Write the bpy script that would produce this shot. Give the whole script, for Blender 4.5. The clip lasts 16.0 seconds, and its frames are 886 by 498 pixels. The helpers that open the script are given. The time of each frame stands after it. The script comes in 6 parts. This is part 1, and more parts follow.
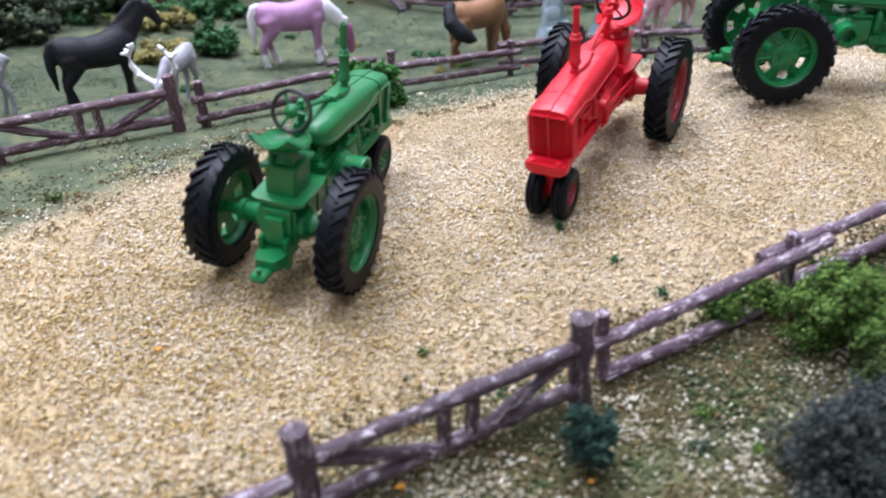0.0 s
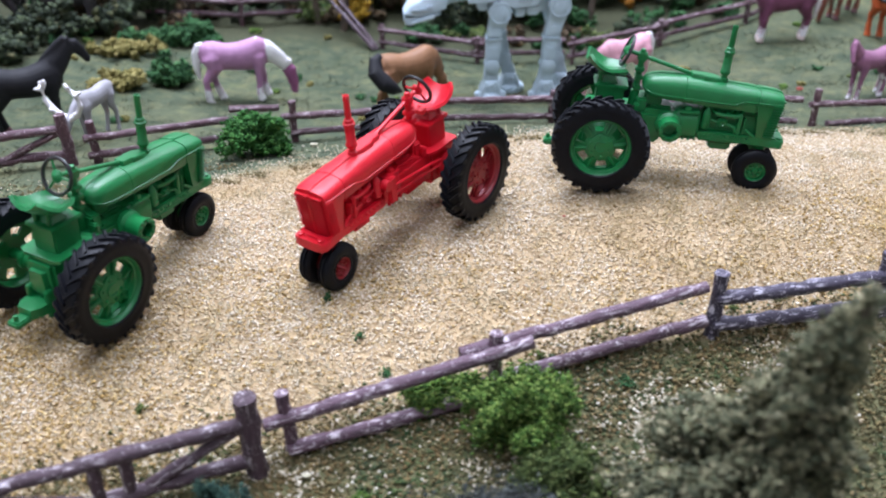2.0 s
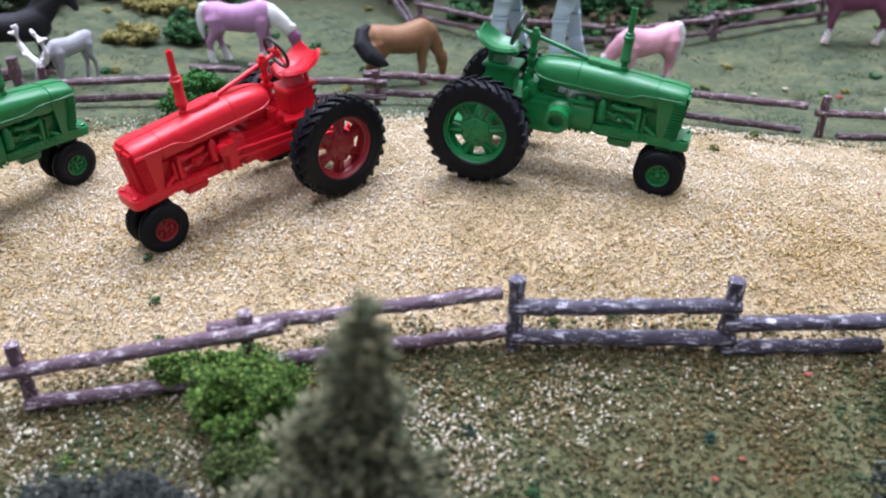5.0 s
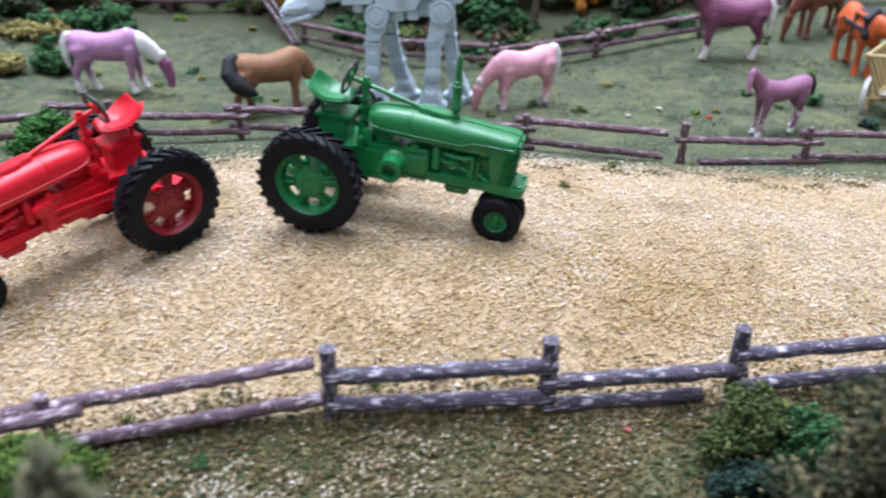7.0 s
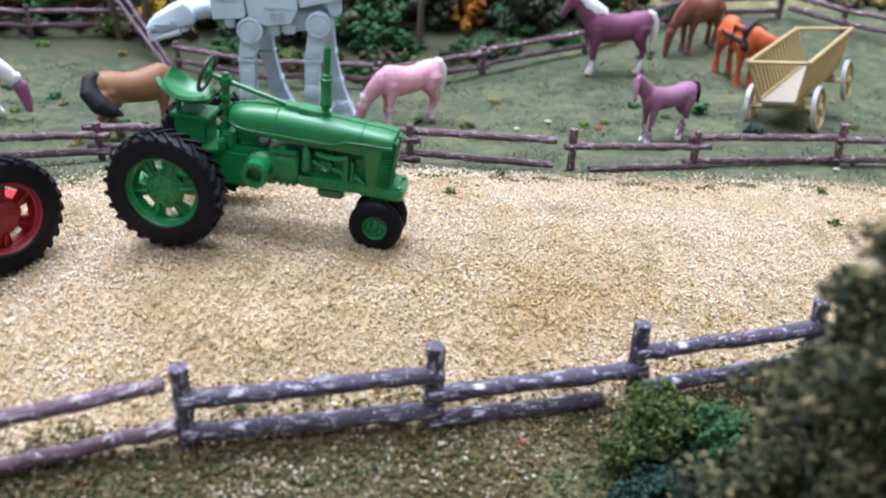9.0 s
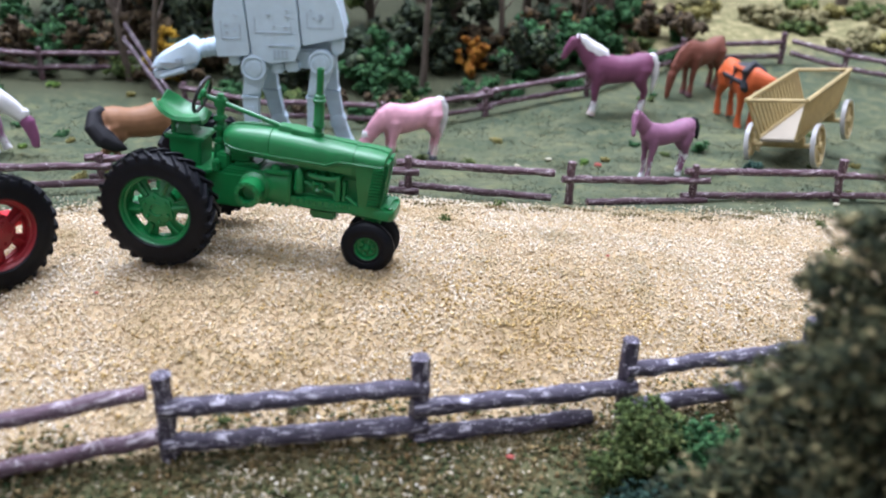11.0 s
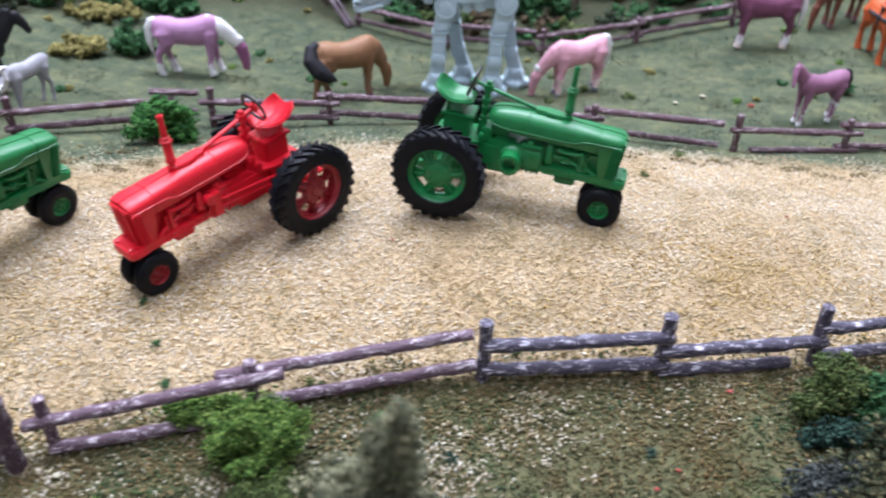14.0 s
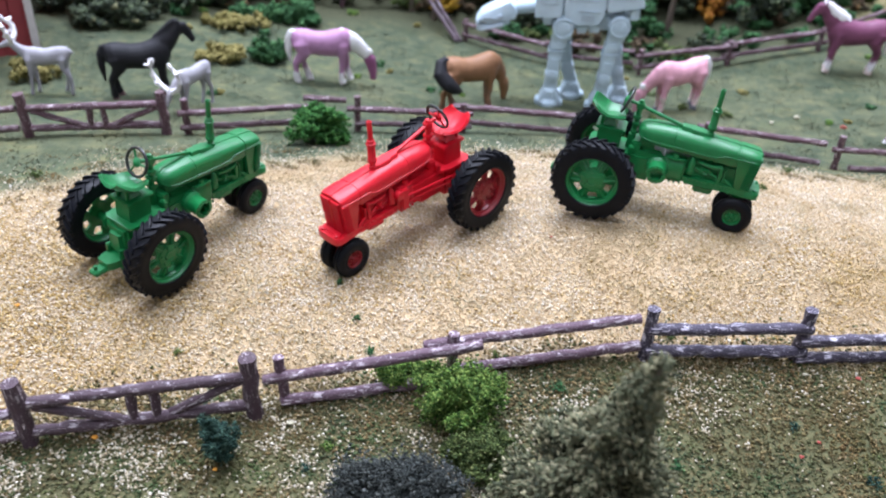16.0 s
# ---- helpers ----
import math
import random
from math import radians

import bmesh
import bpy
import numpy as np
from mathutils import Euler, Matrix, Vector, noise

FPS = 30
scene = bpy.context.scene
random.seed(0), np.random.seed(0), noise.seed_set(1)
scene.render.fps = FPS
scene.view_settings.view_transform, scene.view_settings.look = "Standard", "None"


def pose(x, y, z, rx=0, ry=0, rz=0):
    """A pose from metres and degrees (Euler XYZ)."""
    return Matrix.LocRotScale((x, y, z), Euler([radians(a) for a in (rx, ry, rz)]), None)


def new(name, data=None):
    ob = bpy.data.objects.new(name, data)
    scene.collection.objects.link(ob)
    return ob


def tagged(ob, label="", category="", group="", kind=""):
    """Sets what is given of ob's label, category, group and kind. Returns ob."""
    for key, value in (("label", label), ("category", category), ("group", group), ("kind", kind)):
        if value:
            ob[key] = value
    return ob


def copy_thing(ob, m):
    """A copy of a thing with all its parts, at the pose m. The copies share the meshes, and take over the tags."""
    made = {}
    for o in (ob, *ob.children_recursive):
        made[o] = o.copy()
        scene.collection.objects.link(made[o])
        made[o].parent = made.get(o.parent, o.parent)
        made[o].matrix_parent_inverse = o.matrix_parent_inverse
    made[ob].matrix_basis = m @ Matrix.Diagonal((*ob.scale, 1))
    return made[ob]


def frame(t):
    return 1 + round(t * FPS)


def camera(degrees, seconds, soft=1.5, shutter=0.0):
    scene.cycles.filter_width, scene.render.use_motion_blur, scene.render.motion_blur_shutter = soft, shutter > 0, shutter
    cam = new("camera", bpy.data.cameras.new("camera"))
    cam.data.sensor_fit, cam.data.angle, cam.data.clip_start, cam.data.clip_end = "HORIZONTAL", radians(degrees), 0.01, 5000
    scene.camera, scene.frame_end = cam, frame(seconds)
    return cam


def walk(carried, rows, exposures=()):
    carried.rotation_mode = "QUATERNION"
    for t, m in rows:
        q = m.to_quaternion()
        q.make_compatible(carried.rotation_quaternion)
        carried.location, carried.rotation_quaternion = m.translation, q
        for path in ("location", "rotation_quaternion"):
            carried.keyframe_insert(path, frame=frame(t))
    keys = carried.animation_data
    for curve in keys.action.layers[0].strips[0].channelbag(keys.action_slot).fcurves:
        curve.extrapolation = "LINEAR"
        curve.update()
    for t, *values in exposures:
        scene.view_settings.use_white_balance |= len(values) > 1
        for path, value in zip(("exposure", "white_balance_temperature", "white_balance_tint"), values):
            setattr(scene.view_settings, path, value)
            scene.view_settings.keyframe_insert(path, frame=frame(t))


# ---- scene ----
from mathutils.bvhtree import BVHTree

cam = camera(52.78, 16.0, soft=2.0, shutter=0.4)
cam.data.dof.use_dof = True
cam.data.dof.focus_distance = 0.135
cam.data.dof.aperture_fstop = 36.0
# seconds, place in millimetres, yaw, pitch and roll in degrees
PATH = [
    (0.0, -74.4, -115.5, 56.9, -11.13, -31.67, -1.46),
    (0.5, -66.0, -116.8, 61.4, -10.48, -31.84, -0.95),
    (1.0, -54.6, -119.3, 64.0, -8.86, -31.68, -0.43),
    (1.5, -42.9, -121.4, 66.7, -6.68, -31.14, -0.28),
    (2.0, -32.0, -122.8, 67.0, -3.99, -31.01, 0.03),
    (2.5, -20.7, -121.9, 65.9, -0.73, -31.43, 0.34),
    (3.0, -6.9, -122.2, 68.5, 3.34, -31.59, 0.06),
    (3.5, 5.0, -121.9, 65.7, 7.00, -31.47, -0.31),
    (3.7, 7.8, -120.1, 63.5, 7.65, -31.81, -0.22),
    (4.4, 10.8, -117.0, 61.3, 8.22, -31.84, -0.10),
    (5.1, 12.1, -113.9, 62.4, 8.13, -31.85, 0.10),
    (5.8, 13.1, -112.5, 63.7, 7.77, -31.84, -0.01),
    (6.0, 13.6, -112.6, 63.8, 7.49, -31.83, 0.03),
    (6.5, 16.2, -111.3, 65.5, 6.29, -32.08, 0.09),
    (7.0, 25.6, -106.9, 67.9, 3.75, -32.22, 0.57),
    (7.5, 30.7, -102.6, 67.3, 1.13, -32.32, 1.14),
    (8.0, 30.4, -98.0, 65.2, -1.20, -32.44, 1.71),
    (8.5, 28.6, -95.9, 61.1, -3.06, -31.59, 1.84),
    (9.0, 28.7, -100.7, 58.9, -3.37, -29.39, 1.82),
    (9.2, 28.6, -101.3, 57.3, -3.23, -27.97, 1.81),
    (9.9, 29.0, -102.2, 54.7, -2.95, -25.93, 1.84),
    (10.6, 30.3, -102.9, 54.5, -2.63, -25.62, 1.79),
    (11.3, 31.8, -102.5, 57.0, -2.25, -26.82, 1.70),
    (11.5, 31.9, -101.6, 59.0, -2.36, -27.86, 2.11),
    (12.0, 32.1, -103.3, 65.6, -1.97, -30.65, 2.25),
    (12.5, 33.4, -105.7, 71.8, -1.33, -32.95, 2.13),
    (13.0, 26.4, -112.0, 76.3, -0.31, -34.27, 1.92),
    (13.5, 20.2, -115.8, 76.9, 0.87, -34.45, 1.78),
    (14.0, 5.8, -120.6, 79.4, 2.03, -34.61, 1.99),
    (14.5, -3.8, -123.2, 79.9, 3.04, -34.80, 2.17),
    (15.0, -10.1, -126.7, 80.7, 3.59, -34.74, 2.52),
    (15.5, -12.8, -134.7, 82.8, 3.89, -34.45, 2.79),
    (16.0, -15.0, -139.2, 87.4, 4.23, -34.15, 2.85),
]
walk(cam, [(t, pose(0.001 * x, 0.001 * y, 0.001 * z, 90 + pitch, 0, yaw) @ pose(0, 0, 0, 0, 0, roll)) for t, x, y, z, yaw, pitch, roll in PATH],
     exposures=[(0.0, -0.02), (6.5, 0.0), (9.0, 0.06), (12.5, 0.03), (14.5, 0.04), (16.0, 0.09)])

# ---- light: a display room with ceiling panels ----
world = bpy.data.worlds.new("room_air")
world.use_nodes = True
world.node_tree.nodes["Background"].inputs[0].default_value = (0.9, 0.95, 1.0, 1)
world.node_tree.nodes["Background"].inputs[1].default_value = 0.02
scene.world = world


def ceiling_lamp(x, y, z, sx, sy, watts, colour):
    data = bpy.data.lights.new("ceiling_lamp", "AREA")
    data.shape, data.size, data.size_y, data.energy, data.color = "RECTANGLE", sx, sy, watts, colour
    ob = new("ceiling_lamp", data)
    ob.location = (x, y, z)
    return ob


LAMP_TINT = (0.768, 0.826, 1.03)
ceiling_lamp(-0.25, 0.40, 1.58, 1.5, 0.5, 68, LAMP_TINT)
ceiling_lamp(0.35, 1.05, 1.58, 1.8, 0.6, 36, LAMP_TINT)
ceiling_lamp(-0.3, -0.55, 1.58, 1.8, 0.6, 23, LAMP_TINT)

# ---- materials ----
MM = 0.001


def principled(name, colour, rough=0.5, metal=0.0, spec=0.5, coat=0.0):
    m = bpy.data.materials.new(name)
    m.use_nodes = True
    b = m.node_tree.nodes["Principled BSDF"]
    b.inputs["Base Color"].default_value = (*colour, 1)
    b.inputs["Roughness"].default_value = rough
    b.inputs["Metallic"].default_value = metal
    b.inputs["Specular IOR Level"].default_value = spec
    b.inputs["Coat Weight"].default_value = coat
    b.inputs["Coat Roughness"].default_value = 0.25
    return m, m.node_tree, b


def noise_node(tree, scale, detail=4.0, rough=0.6, space="Object"):
    co = tree.nodes.new("ShaderNodeTexCoord")
    n = tree.nodes.new("ShaderNodeTexNoise")
    n.inputs["Scale"].default_value, n.inputs["Detail"].default_value, n.inputs["Roughness"].default_value = scale, detail, rough
    tree.links.new(co.outputs[space], n.inputs["Vector"])
    return n


def ramp(tree, fac, stops):
    r = tree.nodes.new("ShaderNodeValToRGB")
    el = r.color_ramp.elements
    while len(el) < len(stops):
        el.new(0.5)
    for e, (p, c) in zip(el, stops):
        e.position, e.color = p, (*c, 1)
    tree.links.new(fac, r.inputs["Fac"])
    return r


def mix(tree, fac, a, b, mode="MIX"):
    n = tree.nodes.new("ShaderNodeMix")
    n.data_type, n.blend_type = "RGBA", mode
    for sock, v in ((n.inputs[0], fac), (n.inputs[6], a), (n.inputs[7], b)):
        if isinstance(v, (int, float)):
            sock.default_value = v
        elif isinstance(v, tuple):
            sock.default_value = (*v, 1)
        else:
            tree.links.new(v, sock)
    return n.outputs[2]


def bump(tree, b, height, strength, distance):
    n = tree.nodes.new("ShaderNodeBump")
    n.inputs["Strength"].default_value, n.inputs["Distance"].default_value = strength, distance
    tree.links.new(height, n.inputs["Height"])
    tree.links.new(n.outputs["Normal"], b.inputs["Normal"])


def paint(name, colour, rough=0.4, vary=0.25, grain=900, relief=0.05, spec=0.5, coat=0.0):
    """A moulded or painted surface with mottling at two scales and a fine relief."""
    m, tree, b = principled(name, colour, rough, 0, spec, coat)
    dark = tuple(c * (1 - vary) for c in colour)
    light = tuple(min(1, c * (1 + vary * 0.6) + 0.01 * vary) for c in colour)
    fine, broad = noise_node(tree, grain), noise_node(tree, grain * 0.12, 3)
    a = ramp(tree, fine.outputs["Fac"], [(0.3, dark), (0.7, light)])
    c = ramp(tree, broad.outputs["Fac"], [(0.3, dark), (0.7, light)])
    tree.links.new(mix(tree, 0.5, a.outputs["Color"], c.outputs["Color"]), b.inputs["Base Color"])
    r = tree.nodes.new("ShaderNodeMapRange")
    r.inputs["To Min"].default_value, r.inputs["To Max"].default_value = max(0.05, rough - 0.1), min(1, rough + 0.12)
    tree.links.new(fine.outputs["Fac"], r.inputs["Value"])
    tree.links.new(r.outputs["Result"], b.inputs["Roughness"])
    bump(tree, b, fine.outputs["Fac"], relief, 0.0002)
    return m


def pieces(name, stops, rough=0.85, patch=None, patch_scale=60, grain=4000, patch_mix=0.55, small=None, small_scale=150, small_mix=0.5):
    """Loose pieces that differ from one to the next, with broad patches of another tone."""
    m, tree, b = principled(name, stops[0][1], rough, 0, 0.25)
    g = tree.nodes.new("ShaderNodeNewGeometry")
    col = ramp(tree, g.outputs["Random Per Island"], stops).outputs["Color"]
    if patch:
        n = noise_node(tree, patch_scale, 5, 0.65)
        f = ramp(tree, n.outputs["Fac"], [(0.45, (0, 0, 0)), (0.68, (1, 1, 1))])
        col = mix(tree, f.outputs["Color"], col, mix(tree, patch_mix, col, patch))
    if small:
        n = noise_node(tree, small_scale, 4, 0.7)
        f = ramp(tree, n.outputs["Fac"], [(0.5, (0, 0, 0)), (0.66, (1, 1, 1))])
        col = mix(tree, f.outputs["Color"], col, mix(tree, small_mix, col, small))
    fine = noise_node(tree, grain, 3)
    shade = ramp(tree, fine.outputs["Fac"], [(0.3, (0.75, 0.75, 0.75)), (0.7, (1.1, 1.1, 1.1))])
    col = mix(tree, 1.0, col, shade.outputs["Color"], "MULTIPLY")
    tree.links.new(col, b.inputs["Base Color"])
    return m


GREEN = paint("green_plastic", (0.004, 0.15, 0.038), 0.36, 0.22, 700, 0.12, 0.45, 0.08)
RED = paint("red_plastic", (0.6, 0.005, 0.018), 0.4, 0.18, 700, 0.12, 0.4, 0.06)
DARK_RED = paint("red_wheel", (0.24, 0.008, 0.014), 0.4, 0.2, 700, 0.04)
RUBBER = paint("black_rubber", (0.003, 0.0036, 0.006), 0.42, 0.3, 1500, 0.1, 0.16)
BLACK = paint("black_plastic", (0.012, 0.012, 0.013), 0.35, 0.2, 900, 0.05)


def timber(name, wood, worn, amount=0.62):
    """Dark plastic poles with a barky grain, dry-brushed with broken pale scratches and flecks that also paint in the
    rails' highlights.
    """
    m, tree, b = principled(name, wood, 0.5, 0, 0.4)
    co = tree.nodes.new("ShaderNodeTexCoord")

    def stretched(along, across, detail, rough):
        mp = tree.nodes.new("ShaderNodeMapping")
        mp.inputs["Scale"].default_value = (along, across, across)
        tree.links.new(co.outputs["Object"], mp.inputs["Vector"])
        n = tree.nodes.new("ShaderNodeTexNoise")
        n.inputs["Scale"].default_value, n.inputs["Detail"].default_value, n.inputs["Roughness"].default_value = 1.0, detail, rough
        tree.links.new(mp.outputs["Vector"], n.inputs["Vector"])
        return n

    grain, scratch = stretched(420, 3200, 6, 0.7), stretched(330, 2300, 6, 0.72)
    broad, fleck_ = noise_node(tree, 300, 3), noise_node(tree, 2300, 4, 0.7)
    base = ramp(tree, grain.outputs["Fac"], [(0.3, tuple(c * 0.35 for c in wood)), (0.48, wood), (0.72, tuple(c * 1.5 for c in wood))])
    # pale streaks: wear, together with rail highlights put into the colour
    streak = ramp(tree, scratch.outputs["Fac"], [(amount, (0, 0, 0)), (amount + 0.03, (1, 1, 1))])
    zone = ramp(tree, broad.outputs["Fac"], [(0.42, (0.12, 0.12, 0.12)), (0.6, (1, 1, 1))])
    dots = ramp(tree, fleck_.outputs["Fac"], [(amount + 0.06, (0, 0, 0)), (amount + 0.09, (0.85, 0.85, 0.85))])
    f = mix(tree, 1.0, mix(tree, 1.0, streak.outputs["Color"], zone.outputs["Color"], "MULTIPLY"), dots.outputs["Color"], "LIGHTEN")
    tree.links.new(mix(tree, f, base.outputs["Color"], worn), b.inputs["Base Color"])
    bump(tree, b, grain.outputs["Fac"], 0.6, 0.0004)
    return m


RAIL_GREY = timber("weathered_grey_rail", (0.05, 0.041, 0.064), (0.68, 0.64, 0.72), 0.552)
RAIL_PURPLE = timber("weathered_purple_rail", (0.1, 0.057, 0.078), (0.68, 0.6, 0.64), 0.55)
RAIL_GATE = timber("weathered_brown_purple_pole", (0.06, 0.035, 0.046), (0.58, 0.52, 0.55), 0.565)
RAIL_BACK = timber("weathered_maroon_rail", (0.085, 0.042, 0.054), (0.64, 0.54, 0.57), 0.565)

GRAVEL = pieces("pale_gravel", [(0.0, (0.25, 0.18, 0.11)), (0.05, (0.44, 0.32, 0.19)), (0.18, (0.61, 0.475, 0.34)), (0.34, (0.66, 0.57, 0.39)), (0.5, (0.735, 0.61, 0.47)), (0.64, (0.68, 0.615, 0.5)), (0.82, (0.78, 0.68, 0.515)), (1.0, (0.87, 0.81, 0.72))],
                0.85, (0.47, 0.315, 0.13), 30, 4000, 0.75, (0.28, 0.225, 0.1), 130, 0.58)
TURF = pieces("mixed_turf", [(0.0, (0.04, 0.062, 0.034)), (0.3, (0.062, 0.084, 0.038)), (0.6, (0.088, 0.104, 0.044)), (0.82, (0.122, 0.116, 0.05)), (0.96, (0.16, 0.135, 0.066)), (1.0, (0.34, 0.29, 0.18))],
              0.95, (0.18, 0.104, 0.04), 60, 4000, 0.8, (0.036, 0.1, 0.028), 110, 0.65)
OCHRE = pieces("ochre_grit", [(0.0, (0.24, 0.15, 0.05)), (0.3, (0.42, 0.275, 0.1)), (0.7, (0.56, 0.395, 0.165)), (1.0, (0.68, 0.53, 0.29))], 0.9)
VERGE = pieces("ochre_earth", [(0.0, (0.1, 0.078, 0.034)), (0.3, (0.145, 0.105, 0.046)), (0.7, (0.2, 0.145, 0.064)), (0.96, (0.27, 0.2, 0.095)), (1.0, (0.5, 0.42, 0.27))],
               0.95, (0.09, 0.1, 0.038), 55, 4000, 0.6, (0.2, 0.1, 0.04), 120, 0.45)
CREAM = pieces("cream_grit", [(0.0, (0.27, 0.21, 0.12)), (0.4, (0.45, 0.38, 0.26)), (0.8, (0.6, 0.54, 0.42)), (1.0, (0.76, 0.71, 0.6))], 0.85)
PALE_TURF = (0.122, 0.124, 0.068)
TURF_FAR = pieces("pasture_turf", [(0.0, (0.05, 0.068, 0.044)), (0.3, (0.06, 0.08, 0.05)), (0.6, (0.072, 0.09, 0.054)), (0.86, (0.1, 0.11, 0.062)), (1.0, (0.22, 0.19, 0.1))],
                  0.95, PALE_TURF, 34, 4000, 0.6)

# ---- mesh helpers, in millimetres ----
def mesh_of(name, bm, *mats, smooth=40):
    bmesh.ops.recalc_face_normals(bm, faces=bm.faces)
    bmesh.ops.scale(bm, vec=(MM, MM, MM), verts=bm.verts)
    me = bpy.data.meshes.new(name)
    bm.to_mesh(me)
    bm.free()
    for m in mats:
        me.materials.append(m)
    if smooth:
        me.shade_smooth()
        me.set_sharp_from_angle(angle=radians(smooth))
    return me


def part(name, bm, mat, parent, label="", smooth=40):
    mats = mat if isinstance(mat, (list, tuple)) else (mat,)
    ob = new(name, mesh_of(name, bm, *mats, smooth=smooth))
    ob.parent = parent
    if label:
        ob["label"] = label
    return ob


def at(x, y, z, rx=0, ry=0, rz=0):
    return pose(x * MM, y * MM, z * MM, rx, ry, rz)


def place(name, m, label, category, group="", kind=""):
    ob = new(name)
    ob.empty_display_size = 0.002
    ob.matrix_basis = m
    return tagged(ob, label, category, group, kind)


def box(bm, x0, x1, y0, y1, z0, z1, bevel=0.15, mi=0):
    m = Matrix.LocRotScale(((x0 + x1) / 2, (y0 + y1) / 2, (z0 + z1) / 2), None, (x1 - x0, y1 - y0, z1 - z0))
    r = bmesh.ops.create_cube(bm, size=1, matrix=m)
    faces = list({f for v in r["verts"] for f in v.link_faces})
    for f in faces:
        f.material_index = mi
    if bevel:
        bmesh.ops.bevel(bm, geom=list({e for v in r["verts"] for e in v.link_edges}), offset=min(bevel, 0.45 * min(x1 - x0, y1 - y0, z1 - z0)), segments=2, affect="EDGES")


def loft(bm, rings, cap=True, closed=True, mi=0):
    """Faces between rings of points; all rings hold as many points."""
    vs = [[bm.verts.new(p) for p in ring] for ring in rings]
    n = len(vs[0])
    for a, b in zip(vs, vs[1:]):
        for k in range(n if closed else n - 1):
            bm.faces.new((a[k], a[(k + 1) % n], b[(k + 1) % n], b[k])).material_index = mi
    if cap:
        for ring in (vs[0], vs[-1]):
            bm.faces.new(ring).material_index = mi
    return vs


def tube(bm, pts, radii, seg=10, flat=1.0, up=(0, 0, 1), mi=0, cap=True, wobble=0.0):
    """A tube through points; flat squeezes it along the second axis."""
    pts = [Vector(p) for p in pts]
    radii = [radii] * len(pts) if isinstance(radii, (int, float)) else radii
    rings = []
    for k, p in enumerate(pts):
        d = (pts[min(k + 1, len(pts) - 1)] - pts[max(k - 1, 0)]).normalized()
        u = Vector(up)
        if abs(d.dot(u)) > 0.95:
            u = Vector((1, 0, 0))
        s = d.cross(u).normalized()
        u = s.cross(d)
        ring = []
        for j in range(seg):
            a = 2 * math.pi * j / seg
            r = radii[k] * (1 + wobble * (random.random() - 0.5))
            ring.append(p + s * (r * flat * math.cos(a)) + u * (r * math.sin(a)))
        rings.append(ring)
    return loft(bm, rings, cap, True, mi)


def lathe(bm, profile, seg=32, axis="y", centre=(0, 0, 0), mi=0, closed=False):
    """profile: (distance along the axis, radius)."""
    rings = []
    for h, r in profile:
        ring = []
        for k in range(seg):
            a = 2 * math.pi * k / seg
            c, s = r * math.cos(a), r * math.sin(a)
            p = {"y": (c, h, s), "z": (c, s, h), "x": (h, c, s)}[axis]
            ring.append(Vector(p) + Vector(centre))
        rings.append(ring)
    if closed:
        rings.append(rings[0])
        vs = [[bm.verts.new(p) for p in ring] for ring in rings[:-1]]
        vs.append(vs[0])
        for a, b in zip(vs, vs[1:]):
            for k in range(seg):
                bm.faces.new((a[k], a[(k + 1) % seg], b[(k + 1) % seg], b[k])).material_index = mi
        return vs
    return loft(bm, rings, True, True, mi)


def blob(bm, c, r, mi=0, sub=2, m=None):
    rot = Euler([radians(a) for a in m]).to_matrix().to_4x4() if m else Matrix()
    q = bmesh.ops.create_icosphere(bm, subdivisions=sub, radius=1, matrix=Matrix.Translation(c) @ rot @ Matrix.Diagonal((*r, 1)))
    for f in {f for v in q["verts"] for f in v.link_faces}:
        f.material_index = mi


# ---- the ground: a gravel yard on a low crown, falling to a pasture behind ----
HILLS = [
    -7.15, 0.86, -2.14, 2.83, -5.72, -1.44, -1.13, 6.81, -0.35, 10.0,
    1.37, 5.05, -1.65, -1.82, -2.99, 3.32, -2.13, -0.41, -3.87, -2.83,
    -3.22, -2.39, -6.78, 0.62, -7.29, -3.97, -4.86, -4.16, -3.82, -0.88,
    -10.56,
]
HILL_X, HILL_Y = (-80, -30, 10, 50, 100, 160), (-50, 0, 50, 100, 150)


def height(x, y):
    x, y = np.asarray(x, float), np.asarray(y, float)
    z = np.full(np.broadcast(x, y).shape, HILLS[0])
    k = 1
    for cy in HILL_Y:
        for cx in HILL_X:
            z = z + HILLS[k] * np.exp(-((x - cx) ** 2 + (y - cy) ** 2) / 3200.0)
            k += 1
    # the yard dips and swells a little under the tractors, and the ground sinks along the rear fence
    z = z - 1.0 * np.exp(-((x + 71) ** 2 + (y + 17) ** 2) / 420.0) + 0.5 * np.exp(-((x - 2) ** 2 + (y - 7) ** 2) / 300.0) + 0.6 * np.exp(-((x + 29) ** 2 + (y - 7) ** 2) / 90.0)
    z = z - 1.5 * np.exp(-((y - 58) / 14.0) ** 2) / (1 + np.exp(-x / 8.0))
    z = z - 1.3 * np.exp(-((x + 46) ** 2 + (y + 47) ** 2) / 200.0)
    # a low knoll under the wagon
    return z + 2.6 * np.exp(-((x - 119) ** 2 + (y - 103) ** 2) / 340.0)


BACK_X, BACK_Y = (-200, -110, -93, -78, -62, -46, -10, 47, 86, 117, 200), (-50, -2, 9, 15, 21, 30.5, 34, 40, 45, 50, 60)
FRONT_X, FRONT_Y = (-200, -80, -61, -33, -5, 17, 44, 66, 100, 200), (-90, -56, -47.5, -41, -35, -32, -26.5, -20, -13, 0)


